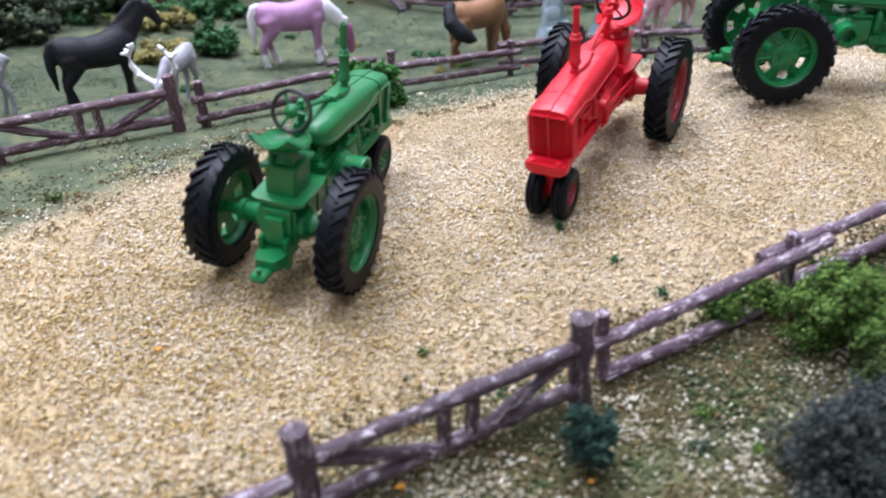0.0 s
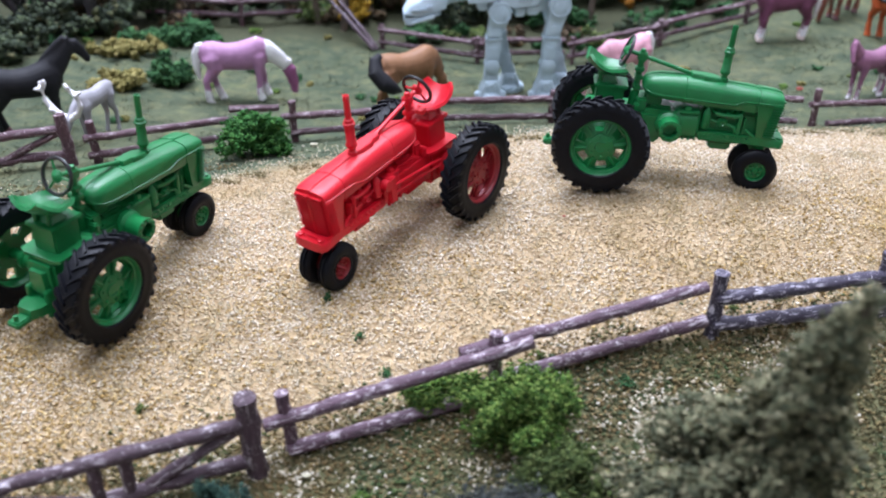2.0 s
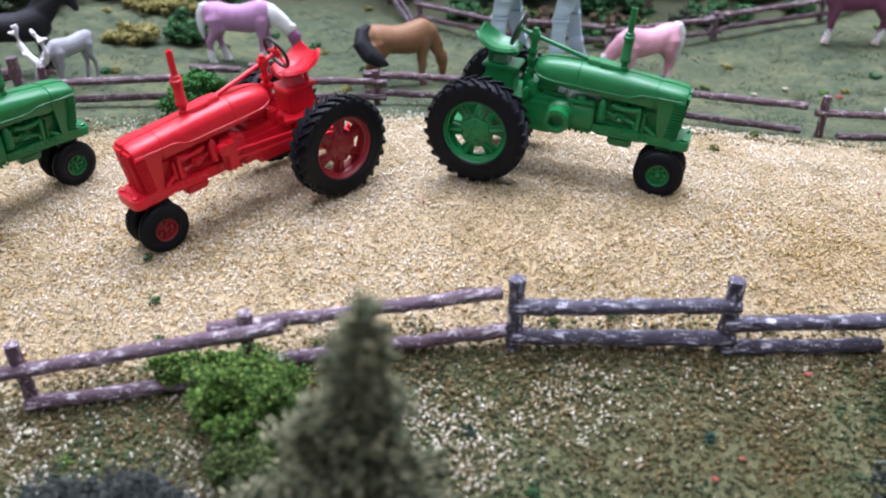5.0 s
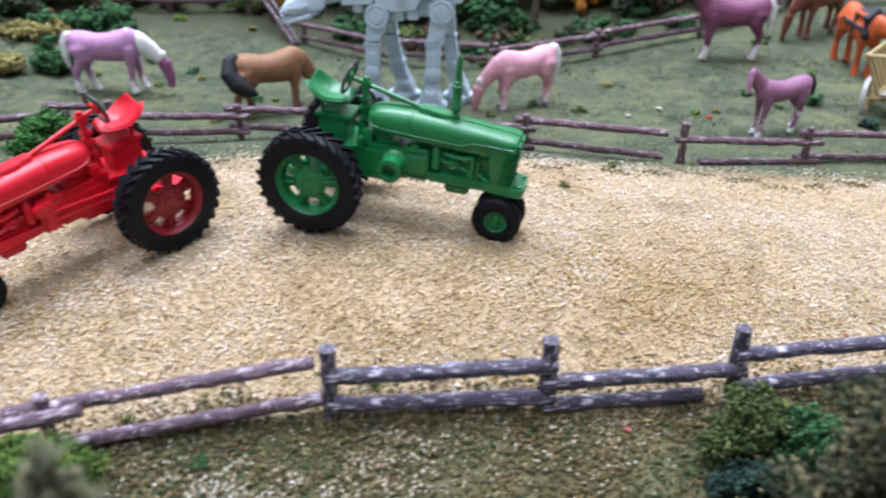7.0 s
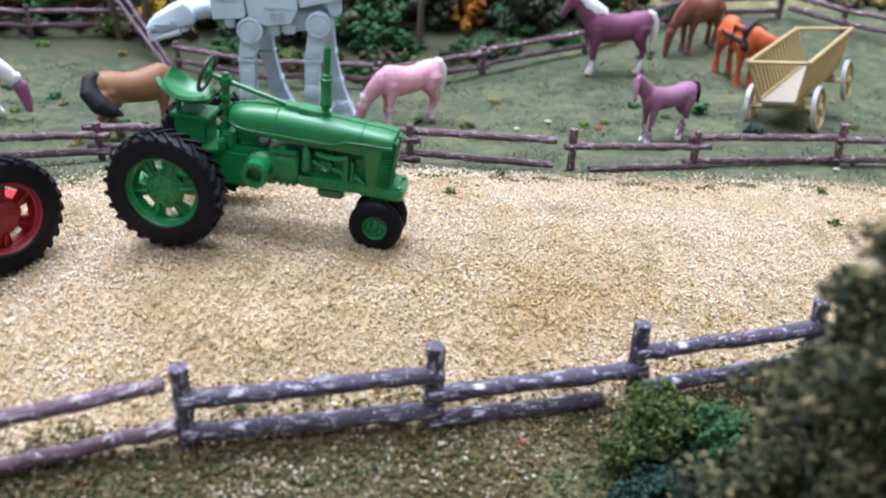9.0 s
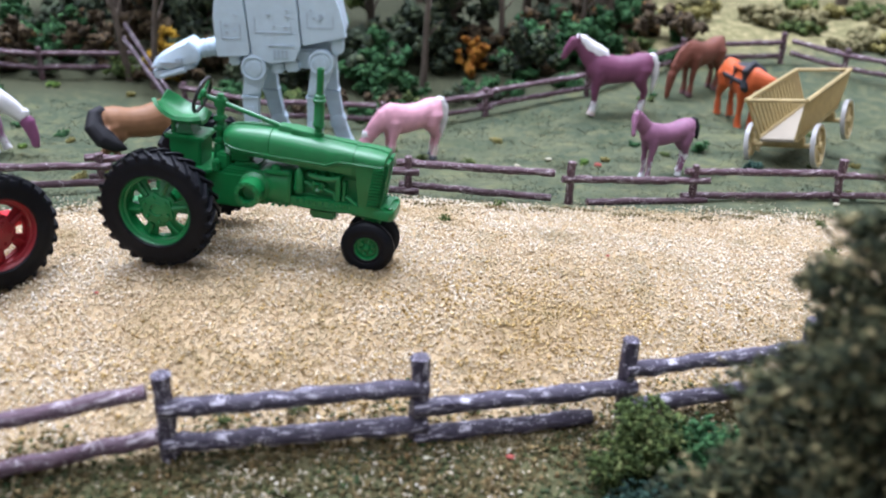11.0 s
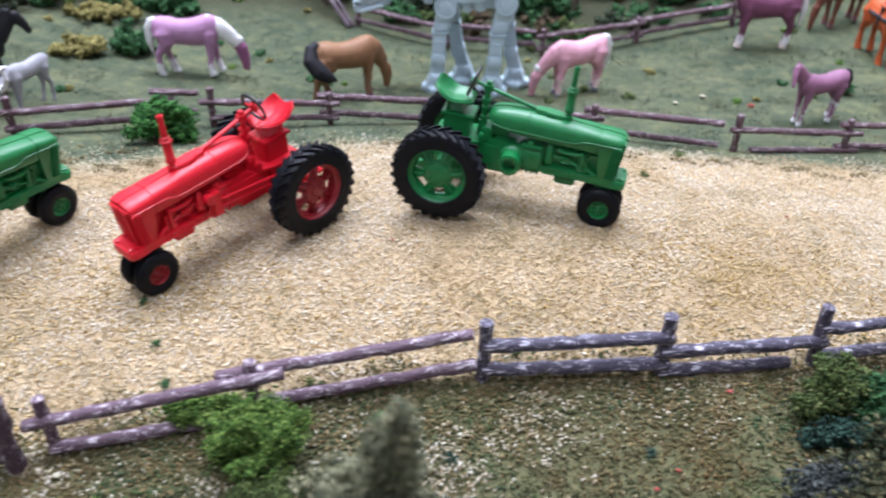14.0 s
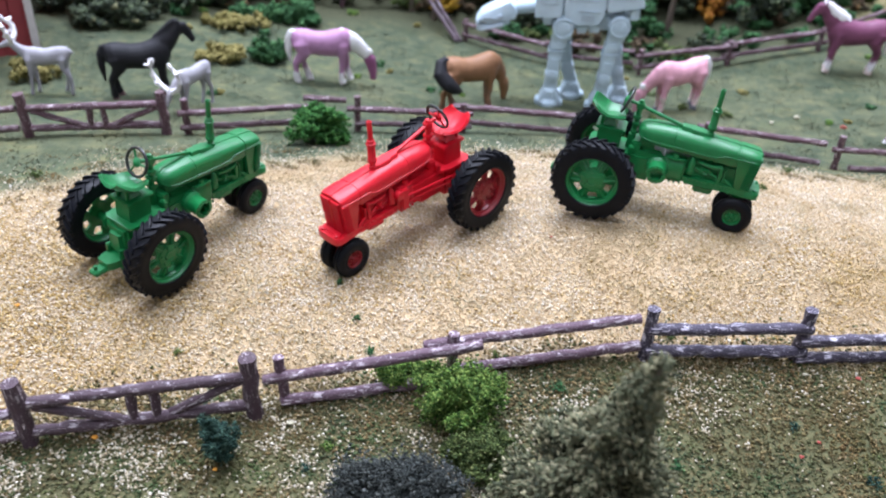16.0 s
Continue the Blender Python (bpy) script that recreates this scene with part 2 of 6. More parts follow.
def yard(x, y):
    """Millimetres inside the edge of the gravel; below zero in the grass."""
    return np.minimum(np.interp(x, BACK_X, BACK_Y) - y, y - np.interp(x, FRONT_X, FRONT_Y))


def sheet():
    xs = np.concatenate([np.linspace(-700, -320, 8), np.arange(-300, 341, 3.0), np.linspace(360, 700, 8)])
    ys = np.concatenate([np.linspace(-420, -190, 6), np.arange(-170, 361, 3.0), np.linspace(380, 560, 6)])
    gx, gy = np.meshgrid(xs, ys)
    gz = height(gx, gy) + 0.08 * np.sin(gx * 0.31 + gy * 0.17) + 0.06 * np.sin(gx * 0.13 - gy * 0.41) - 0.34 - 0.24 * np.clip(yard(gx, gy), 0, 1)
    n, m = len(xs), len(ys)
    co = np.stack([gx, gy, gz], -1).reshape(-1, 3) * MM
    idx = np.arange(n * m).reshape(m, n)
    quads = np.stack([idx[:-1, :-1], idx[:-1, 1:], idx[1:, 1:], idx[1:, :-1]], -1).reshape(-1, 4)
    me = bpy.data.meshes.new("ground")
    me.from_pydata(co.tolist(), [], quads.tolist())
    a = me.attributes.new("gravel", "FLOAT", "POINT")
    a.data.foreach_set("value", np.clip((yard(gx, gy) / np.where(gy > 0, 9.0, 3.0)).ravel() + 0.5, 0, 1).astype(np.float32))
    a = me.attributes.new("verge", "FLOAT", "POINT")
    a.data.foreach_set("value", np.clip((-2 - gy.ravel()) / 8.0, 0, 1).astype(np.float32))
    # past the wood's edge: shade painted into the ground, tan hay to the east
    a = me.attributes.new("shade_and_hay", "FLOAT", "POINT")
    edge_y = np.interp(gx, (-160, -120, -60, 0, 50, 90, 130, 200), (100, 118, 148, 138, 140, 162, 190, 200))
    a.data.foreach_set("value", np.clip((gy - edge_y).ravel() / 14.0 + 0.5, 0, 1).astype(np.float32))
    a = me.attributes.new("dry_slope", "FLOAT", "POINT")
    a.data.foreach_set("value", np.clip((gx - 92 - 0.25 * (gy - 190)).ravel() / 20.0, 0, 1).astype(np.float32))
    me.shade_smooth()
    m, tree, b = principled("earth_and_grit", (0.2, 0.15, 0.08), 0.95, 0, 0.2)
    at_ = tree.nodes.new("ShaderNodeAttribute")
    at_.attribute_name = "gravel"
    grit = noise_node(tree, 2600, 5)
    soil = noise_node(tree, 34, 5, 0.65)
    pale = ramp(tree, soil.outputs["Fac"], [(0.44, (0, 0, 0)), (0.64, (0.85, 0.85, 0.85))])
    # sand toned darker than the grains so the gaps between them look shaded
    sand = ramp(tree, grit.outputs["Fac"], [(0.3, (0.22, 0.15, 0.075)), (0.5, (0.38, 0.28, 0.16)), (0.7, (0.5, 0.39, 0.25))])
    turf = ramp(tree, grit.outputs["Fac"], [(0.3, (0.042, 0.06, 0.04)), (0.5, (0.062, 0.08, 0.05)), (0.72, (0.094, 0.102, 0.06))])
    front = tree.nodes.new("ShaderNodeAttribute")
    front.attribute_name = "verge"
    earth = ramp(tree, grit.outputs["Fac"], [(0.3, (0.05, 0.055, 0.028)), (0.5, (0.09, 0.09, 0.042)), (0.7, (0.15, 0.12, 0.06))])
    clump = noise_node(tree, 260, 6, 0.72)
    tuft = ramp(tree, clump.outputs["Fac"], [(0.36, (0.034, 0.05, 0.032)), (0.49, (0.066, 0.085, 0.05)), (0.62, (0.125, 0.126, 0.064))])
    mottle = ramp(tree, noise_node(tree, 85, 5, 0.7).outputs["Fac"], [(0.38, (0.72, 0.76, 0.72)), (0.52, (0.97, 0.96, 0.97)), (0.66, (1.28, 1.2, 1.05))])
    turf2 = mix(tree, pale.outputs["Color"], mix(tree, 0.65, turf.outputs["Color"], tuft.outputs["Color"]), mix(tree, 0.5, PALE_TURF, tuft.outputs["Color"]))
    turf2 = mix(tree, 1.0, turf2, mottle.outputs["Color"], "MULTIPLY")
    wood = tree.nodes.new("ShaderNodeAttribute")
    wood.attribute_name = "shade_and_hay"
    # these dark tones stand in for the shade under the wood
    leaf = ramp(tree, grit.outputs["Fac"], [(0.3, (0.026, 0.032, 0.018)), (0.55, (0.052, 0.056, 0.03)), (0.75, (0.1, 0.085, 0.045))])
    dry = tree.nodes.new("ShaderNodeAttribute")
    dry.attribute_name = "dry_slope"
    hay = ramp(tree, clump.outputs["Fac"], [(0.36, (0.1, 0.1, 0.045)), (0.5, (0.19, 0.17, 0.08)), (0.64, (0.33, 0.28, 0.15))])
    turf2 = mix(tree, wood.outputs["Fac"], turf2, mix(tree, dry.outputs["Fac"], leaf.outputs["Color"], hay.outputs["Color"]))
    turf3 = mix(tree, front.outputs["Fac"], turf2, earth.outputs["Color"])
    tree.links.new(mix(tree, at_.outputs["Fac"], turf3, sand.outputs["Color"]), b.inputs["Base Color"])
    bump(tree, b, grit.outputs["Fac"], 0.4, 0.0003)
    me.materials.append(m)
    return tagged(new("ground", me), "model landscape sheet of gritty tan yard and green pasture", "ground", kind="structure")


sheet()

GRAIN = np.array([(0, 0, 1), (0, 0, -1), (1, 0, 0), (-0.5, 0.87, 0), (-0.5, -0.87, 0)], float)
GRAIN_F = np.array([(0, 2, 3), (0, 3, 4), (0, 4, 2), (1, 3, 2), (1, 4, 3), (1, 2, 4)])
TETRA = np.array([(1, 1, 1), (1, -1, -1), (-1, 1, -1), (-1, -1, 1)], float) * 0.8
TETRA_F = np.array([(0, 1, 2), (0, 3, 1), (0, 2, 3), (1, 3, 2)])


def scatter(name, places, sizes, verts, faces, mat, squash=(1, 1, 0.75), rough=0.3, seed=3, soft=True, along=None):
    """Many small irregular pieces in one mesh."""
    rng = np.random.default_rng(seed)
    n, k = len(places), len(verts)
    q = rng.normal(size=(n, 4))
    q /= np.linalg.norm(q, axis=1, keepdims=True)
    w, x, y, z = q.T
    rot = np.stack([1 - 2 * (y * y + z * z), 2 * (x * y - z * w), 2 * (x * z + y * w), 2 * (x * y + z * w), 1 - 2 * (x * x + z * z), 2 * (y * z - x * w), 2 * (x * z - y * w), 2 * (y * z + x * w), 1 - 2 * (x * x + y * y)], -1).reshape(n, 3, 3)
    if along is not None:
        a0 = along / np.linalg.norm(along, axis=1, keepdims=True)
        a1 = np.cross(a0, rot[:, :, 0])
        a1 /= np.linalg.norm(a1, axis=1, keepdims=True)
        rot = np.stack([a0, a1, np.cross(a0, a1)], -1)
    v = verts[None] * (1 + rough * rng.normal(size=(n, k, 3))) * rng.uniform(0.7, 1.3, (n, 1, 3))
    v = np.einsum("nij,nkj->nki", rot, v)
    v = v * np.array(squash) * sizes[:, None, None] + places[:, None]
    me = bpy.data.meshes.new(name)
    f = (faces[None] + (np.arange(n) * k)[:, None, None]).reshape(-1, 3)
    me.vertices.add(n * k)
    me.vertices.foreach_set("co", (v * MM).astype(np.float32).ravel())
    me.loops.add(f.size)
    me.loops.foreach_set("vertex_index", f.astype(np.int32).ravel())
    me.polygons.add(len(f))
    me.polygons.foreach_set("loop_start", np.arange(0, f.size, 3, dtype=np.int32))
    me.update(calc_edges=True)
    if soft:
        me.shade_smooth()
    me.materials.append(mat)
    return new(name, me)


rng = np.random.default_rng(11)


def strewn(count, x0, x1, y0, y1, keep):
    x, y = rng.uniform(x0, x1, count), rng.uniform(y0, y1, count)
    ok = rng.random(count) < keep(x, y)
    return x[ok], y[ok]


def edge(x, y, soft):
    d = yard(x, y) + 2.2 * np.sin(x * 0.33 + y * 0.2) + 1.6 * np.sin(x * 0.11 - y * 0.27 + 1.0)
    return 1 / (1 + np.exp(-d / soft))


x, y = strewn(355000, -125, 130, -80, 62, lambda x, y: np.where(yard(x, y) > -18, np.clip(edge(x, y, np.where(y > 0, np.where(x < -20, 5.0, 3.4), 1.8)), 0.0, 1) * np.where(x < -100, 0.5, 1.0) * np.where(y > 25, 0.7, 1.0), 0))
size = rng.uniform(0.09, 0.195, len(x)) * np.where(rng.random(len(x)) < 0.03, 1.4, 1.0)
tagged(scatter("gravel", np.stack([x, y, height(x, y) + rng.uniform(-0.42, -0.14, len(x))], -1), size, GRAIN * 1.2, GRAIN_F, GRAVEL, seed=5),
       "pale cream and tan crushed gravel covering the yard", "gravel", kind="stuff")

x, y = strewn(112000, -105, 120, -90, -5, lambda x, y: np.where(y < np.interp(x, FRONT_X, FRONT_Y) + 8, 1 - edge(x, y, 1.6), 0))
size = rng.uniform(0.12, 0.29, len(x))
tagged(scatter("front_turf", np.stack([x, y, height(x, y) + rng.uniform(-0.35, 0.12, len(x))], -1), size, TETRA, TETRA_F, TURF, squash=(1, 1, 0.6), rough=0.45, seed=6, soft=False),
       "ground foam turf of mixed greens and browns before the fence", "turf", kind="stuff")

x, y = strewn(82000, -170, 190, 0, 140, lambda x, y: np.where(y > np.interp(x, BACK_X, BACK_Y) - 14, (1 - edge(x, y, 4.0)) * np.where(y > 95, 0.5, 1.0), 0))
size = rng.uniform(0.12, 0.24, len(x)) * (1 + np.clip(y - 70, 0, 120) / 130)
clump = np.clip(np.sin(x * 0.23 + 1.7 * np.sin(y * 0.11)) * np.sin(y * 0.29 + 1.3 * np.sin(x * 0.13)), 0, 1)
tagged(scatter("pasture_turf", np.stack([x, y, height(x, y) + rng.uniform(-0.42, -0.26, len(x)) + 0.1 * clump], -1), size, TETRA, TETRA_F, TURF_FAR, squash=(1, 1, 0.35), rough=0.4, seed=7, soft=False),
       "olive green ground foam pasture behind the yard", "turf", kind="stuff")

# ochre stains worked into the gravel
def stain(x, y):
    s = 0.95 * np.exp(-((x + 84) / 28) ** 2 - ((y + 40) / 24) ** 2) + 0.5 * np.exp(-((x + 100) / 22) ** 2 - ((y + 20) / 14) ** 2) + 0.5 * np.exp(-((x - 48) / 26) ** 2 - ((y + 8) / 12) ** 2)
    s = s + 0.45 * np.exp(-((x + 40) / 18) ** 2 - ((y + 18) / 9) ** 2) + 0.4 * np.exp(-((x - 15) / 30) ** 2 - ((y + 24) / 7) ** 2)
    return np.where(yard(x, y) > -3, s * (0.45 + 0.55 * (np.sin(x * 0.37 + y * 0.21) * np.sin(y * 0.47 - x * 0.13) > -0.15)), 0)


x, y = strewn(170000, -130, 120, -78, 20, stain)
tagged(scatter("stained_grit", np.stack([x, y, height(x, y) + rng.uniform(-0.36, -0.02, len(x))], -1), rng.uniform(0.1, 0.2, len(x)), TETRA * 1.2, TETRA_F, OCHRE, seed=12, soft=False),
       "ochre brown grit staining the pale gravel", "gravel", kind="stuff")

# ochre earth along the foot of the front fence
x, y = strewn(95000, -105, 120, -85, -5, lambda x, y: np.where(y < np.interp(x, FRONT_X, FRONT_Y) + 5, np.exp(-((yard(x, y) + 4.5 + 2.5 * np.sin(x * 0.21) + 1.5 * np.sin(x * 0.53)) / 5.5) ** 2) + 0.5 * (np.sin(x * 0.27 + 0.6) * np.sin(y * 0.33 - x * 0.1) > 0.35) * (yard(x, y) < -4), 0))
tagged(scatter("verge_earth", np.stack([x, y, height(x, y) + rng.uniform(-0.3, 0.12, len(x))], -1), rng.uniform(0.11, 0.25, len(x)), TETRA * 1.15, TETRA_F, VERGE, rough=0.45, seed=9, soft=False),
       "ochre and olive earth along the foot of the fence", "earth", kind="stuff")

# olive clumps and brown crumbs spilling over the rear edge of the gravel
x, y = strewn(90000, -128, 125, -10, 62, lambda x, y: np.exp(-((yard(x, y) - 3.0 - 2.5 * np.sin(x * 0.17 + 1.0) + np.where(x < -60, 7.0, 0.0)) / np.where(x < -60, 9.0, 4.0)) ** 2) * (np.sin(x * 0.43 + 0.7 * np.sin(y * 0.9)) * np.sin(y * 0.61 + 1.1 * np.sin(x * 0.23)) > 0.25) * 0.8)
tagged(scatter("edge_turf", np.stack([x, y, height(x, y) + rng.uniform(-0.3, 0.1, len(x))], -1), rng.uniform(0.12, 0.24, len(x)), TETRA, TETRA_F, VERGE, rough=0.45, seed=14, soft=False),
       "olive and brown turf crumbs along the gravel's rear edge", "turf", kind="stuff")

# pale stones strewn through the turf before the fence
def drift(x, y):
    """Soft drifts of pale grit, thick to the west and thin past the conifer."""
    d = np.sin(x * 0.19 + 1.2) * np.sin(y * 0.23 + x * 0.07) + 0.55 * np.sin(x * 0.71 + y * 0.43) * np.sin(y * 0.9 - x * 0.3) + 0.3 * np.sin(x * 0.09 - y * 0.31)
    return np.where(yard(x, y) < -2, (0.1 + 1.9 * np.clip(d - 0.1, 0, 1)) * np.interp(x, (-60, -30, 2, 22), (1.3, 1.15, 0.9, 0.12)), 0)


x, y = strewn(125000, -110, 120, -90, -10, drift)
tagged(scatter("strewn_grit", np.stack([x, y, height(x, y) + rng.uniform(0.0, 0.2, len(x))], -1), rng.uniform(0.1, 0.21, len(x)), TETRA * 1.1, TETRA_F, CREAM, seed=8),
       "pale grit strewn through the turf", "gravel", kind="stuff")

# ---- fences ----
def ground_at(x, y):
    return float(height(x, y))


def log(name, a, b, r, mat, parent, seg=9, wob=0.16):
    """A rough log from a to b, lengthwise along its own x axis."""
    a, b = Vector(a), Vector(b)
    n = max(3, int((b - a).length / 1.6))
    bm = bmesh.new()
    L = (b - a).length
    pts, radii = [], []
    for k in range(n + 1):
        s = k / n
        e = 0.0 if k in (0, n) else 1.0
        pts.append((L * s, e * 0.1 * r * random.uniform(-1, 1), e * 0.14 * r * random.uniform(-1, 1)))
        radii.append(r * random.uniform(0.9, 1.08))
    pts = [(-0.12 * r, 0, 0)] + pts + [(L + 0.12 * r, 0, 0)]
    radii = [r * 0.72] + radii + [r * 0.72]
    tube(bm, pts, radii, seg, wobble=wob)
    ob = part(name, bm, mat, parent, smooth=50)
    ob.matrix_basis = Matrix.Translation(a * MM) @ (b - a).to_track_quat("X", "Z").to_matrix().to_4x4()
    return ob


def fence(label, posts, rails, mat, group=""):
    """posts: (x, y, height, radius, lean x, lean y); rails: (post, rise, post, rise, radius, overrun at each end, offset)."""
    x0, y0 = posts[0][:2]
    base = (x0, y0, ground_at(x0, y0))
    th = place("rail_fence", at(*base), label, "fence", group)
    o = Vector(base)
    feet = []
    for x, y, h, r, lx, ly in posts:
        g = Vector((x, y, ground_at(x, y)))
        feet.append((g, Vector((lx, ly, h))))
        if r:
            log("post", g - o - Vector((0, 0, 1.5)), g + Vector((lx, ly, h)) - o, r, mat, th)
    for i, u, j, v, r, e0, e1, off in rails:
        a, b = feet[i][0] + feet[i][1] * (u / feet[i][1].z), feet[j][0] + feet[j][1] * (v / feet[j][1].z)
        d = (b - a).normalized()
        side = d.cross(Vector((0, 0, 1))).normalized() * off
        log("rail", a - d * e0 + side - o, b + d * e1 + side - o, r, mat, th)
    return th


def gate(label, posts, mat, group, r=0.85, pr=1.25):
    """Two posts with a rail above and below, two struts at the middle and a brace towards each post."""
    (xa, ya, ha), (xb, yb, hb) = posts
    a, b = Vector((xa, ya, ground_at(xa, ya))), Vector((xb, yb, ground_at(xb, yb)))
    th = place("farm_gate", at(*a), label, "gate", group)
    log("post", Vector((0, 0, -1.5)), Vector((-0.5, 0, ha)), pr, mat, th)
    log("post", b - a + Vector((0, 0, -1.5)), b - a + Vector((-0.4, 0, hb)), pr, mat, th)
    d = b - a
    lift = lambda s, z: d * s + Vector((0, 0, z))  # noqa: E731
    log("rail", lift(0.02, 0.66 * ha), lift(0.98, 0.7 * hb), r, mat, th)
    log("rail", lift(0.02, 0.17 * ha), lift(0.98, 0.2 * hb), r, mat, th)
    for s in (0.46, 0.56):
        log("strut", lift(s, 0.18 * ha), lift(s, 0.66 * ha), r * 0.85, mat, th)
    log("brace", lift(0.62, 0.22 * ha), lift(0.95, 0.64 * hb), r * 0.8, mat, th)
    log("brace", lift(0.4, 0.22 * ha), lift(0.05, 0.6 * ha), r * 0.8, mat, th)
    return th


FRONT = "rail fence before the yard"
gate("weathered brown-purple farm gate of rough poles", [(-75.8, -59.2, 10.6), (-47.4, -49.4, 10.8)], RAIL_GATE, FRONT)
fence("weathered purple split rails running up to a gate", [(-104, -68, 9.0, 0.8, 0, 0), (-76.5, -59.6, 9.0, 0, 0, 0)],
      [(0, 5.6, 1, 5.6, 0.8, 1.0, -0.6, 0), (0, 1.6, 1, 1.6, 0.8, 1.0, -0.6, 0)], RAIL_PURPLE, FRONT)
fence("weathered purple split rails streaked with white", [(-43.6, -46.2, 8.2, 0.82, -0.8, 0), (-19.5, -41.2, 8.3, 0, 0, 0)],
      [(0, 5.0, 1, 6.7, 0.82, 2.6, 3.6, 0.6), (0, 0.5, 1, 1.0, 0.85, 0.6, -5.0, 0.6)], RAIL_PURPLE, FRONT)
fence("weathered purple split rails lapped over the next", [(-20.1, -40.6, 8.3, 0.8, 0, 0), (8.0, -33.6, 8.9, 0, 0, 0)],
      [(0, 6.3, 1, 7.1, 0.8, 4.2, -1.0, -0.6), (0, 0.9, 1, 2.0, 0.85, 2.2, -0.4, -0.5)], RAIL_PURPLE, FRONT)
fence("weathered blue-grey rails slotted between stout posts", [(8.5, -33.3, 9.0, 0.95, 0, 0), (32.3, -28.7, 9.3, 0.95, 0.2, 0), (54.9, -22.8, 9.5, 0.95, 0, 0), (77, -17.2, 9.6, 0.95, 0, 0), (101, -9, 9.6, 0.95, 0, 0)],
      [(0, 5.5, 1, 6.0, 0.92, 0.4, 0.8, 0.5), (0, 1.5, 1, 1.5, 0.98, 0.4, 0.8, 0.5), (1, 3.6, 2, 3.9, 0.92, 0.8, 0.8, 0.6), (1, 0.2, 2, 0.5, 0.9, 0.6, -4.2, 0.6),
       (2, 6.0, 3, 6.2, 0.92, 0.6, 0.8, 0.4), (2, 1.1, 3, 1.6, 0.92, 0.6, 0.8, 0.4), (3, 4.6, 4, 4.8, 0.92, 0.6, 0.8, 0.4), (3, 1.0, 4, 1.2, 0.92, 0.6, 0.8, 0.4)], RAIL_GREY, FRONT)

BEHIND = "rail fence behind the yard"
gate("weathered maroon farm gate of rough poles", [(-119, 26.5, 9.6), (-91, 34, 9.8)], RAIL_BACK, BEHIND, 0.85, 1.15)
fence("weathered maroon rails running up to a gate", [(-150, 18, 8.5, 0.8, 0, 0), (-120, 26, 8.5, 0, 0, 0)],
      [(0, 6.4, 1, 6.4, 0.75, 1, -0.6, 0), (0, 1.8, 1, 1.8, 0.75, 1, -0.6, 0)], RAIL_BACK, BEHIND)
fence("weathered maroon rails on slim posts", [(-86.6, 35.6, 8.0, 0.85, -0.3, 0), (-61, 50.5, 7.5, 0.7, 0, 0)],
      [(0, 4.9, 1, 5.6, 0.75, 1.8, 2.0, 0.5), (0, 1.4, 1, 1.9, 0.75, 1.6, 2.0, 0.5)], RAIL_BACK, BEHIND)
fence("short maroon rail lapped over a post", [(-61, 50.5, 7.5, 0, 0, 0), (-51.5, 52.6, 7.5, 0, 0, 0)],
      [(0, 7.2, 1, 7.0, 0.75, 2.6, -2.4, -0.4), (0, 2.8, 1, 2.5, 0.7, 1.6, -3.0, -0.4)], RAIL_BACK, BEHIND)
fence("weathered maroon rails on slim posts", [(-51.0, 51.5, 8.6, 0.8, 0, 0), (-26, 54.2, 7.2, 0.75, 0, 0)],
      [(0, 5.5, 1, 4.9, 0.75, 2.4, 2.2, 0.4), (0, 1.8, 1, 1.6, 0.7, 0.6, 2.0, 0.4)], RAIL_BACK, BEHIND)
fence("weathered maroon rails on slim posts", [(-26, 54.2, 7.2, 0, 0, 0), (4.0, 55.5, 7.0, 0.75, 0, 0), (31, 54.5, 7.4, 0.75, 0, 0)],
      [(0, 6.2, 1, 5.0, 0.75, 2.6, 1.0, -0.4), (0, 2.4, 1, 1.0, 0.7, 2.2, 1.0, -0.4), (1, 5.2, 2, 4.6, 0.75, 1.6, 2.0, 0.4), (1, 1.4, 2, 0.7, 0.7, 1.6, 2.0, 0.4)], RAIL_BACK, BEHIND)
fence("weathered maroon rails with whitened ends", [(31, 54.5, 7.4, 0, 0, 0), (60.5, 53.6, 7.4, 0, 0, 0)],
      [(0, 6.0, 1, 5.6, 0.75, 2.2, -2.0, -0.4), (0, 1.6, 1, 0.5, 0.7, 1.8, -2.4, -0.4)], RAIL_BACK, BEHIND)
fence("weathered maroon rails on slim posts", [(61.6, 53.6, 8.2, 0.8, 0, 0), (87.0, 58.8, 7.4, 0.75, 0, 0)],
      [(0, 4.9, 1, 4.4, 0.72, 1.8, 3.0, 0.4), (0, 0.2, 1, 0.1, 0.7, -3.5, 3.0, 0.4)], RAIL_BACK, BEHIND)
fence("weathered maroon rails on slim posts", [(87.0, 58.8, 7.6, 0, 0, 0), (120, 66.6, 8.7, 0.85, 0, 0), (152, 75, 8.0, 0.85, 0, 0)],
      [(0, 6.0, 1, 5.6, 0.72, 2.0, 0, -0.3), (0, 0.9, 1, 0.8, 0.7, 2.2, 0, -0.3), (1, 5.4, 2, 5.2, 0.72, 1.8, 0, 0.3), (1, 1.0, 2, 1.0, 0.7, 1.8, 0, 0.3)], RAIL_BACK, BEHIND)

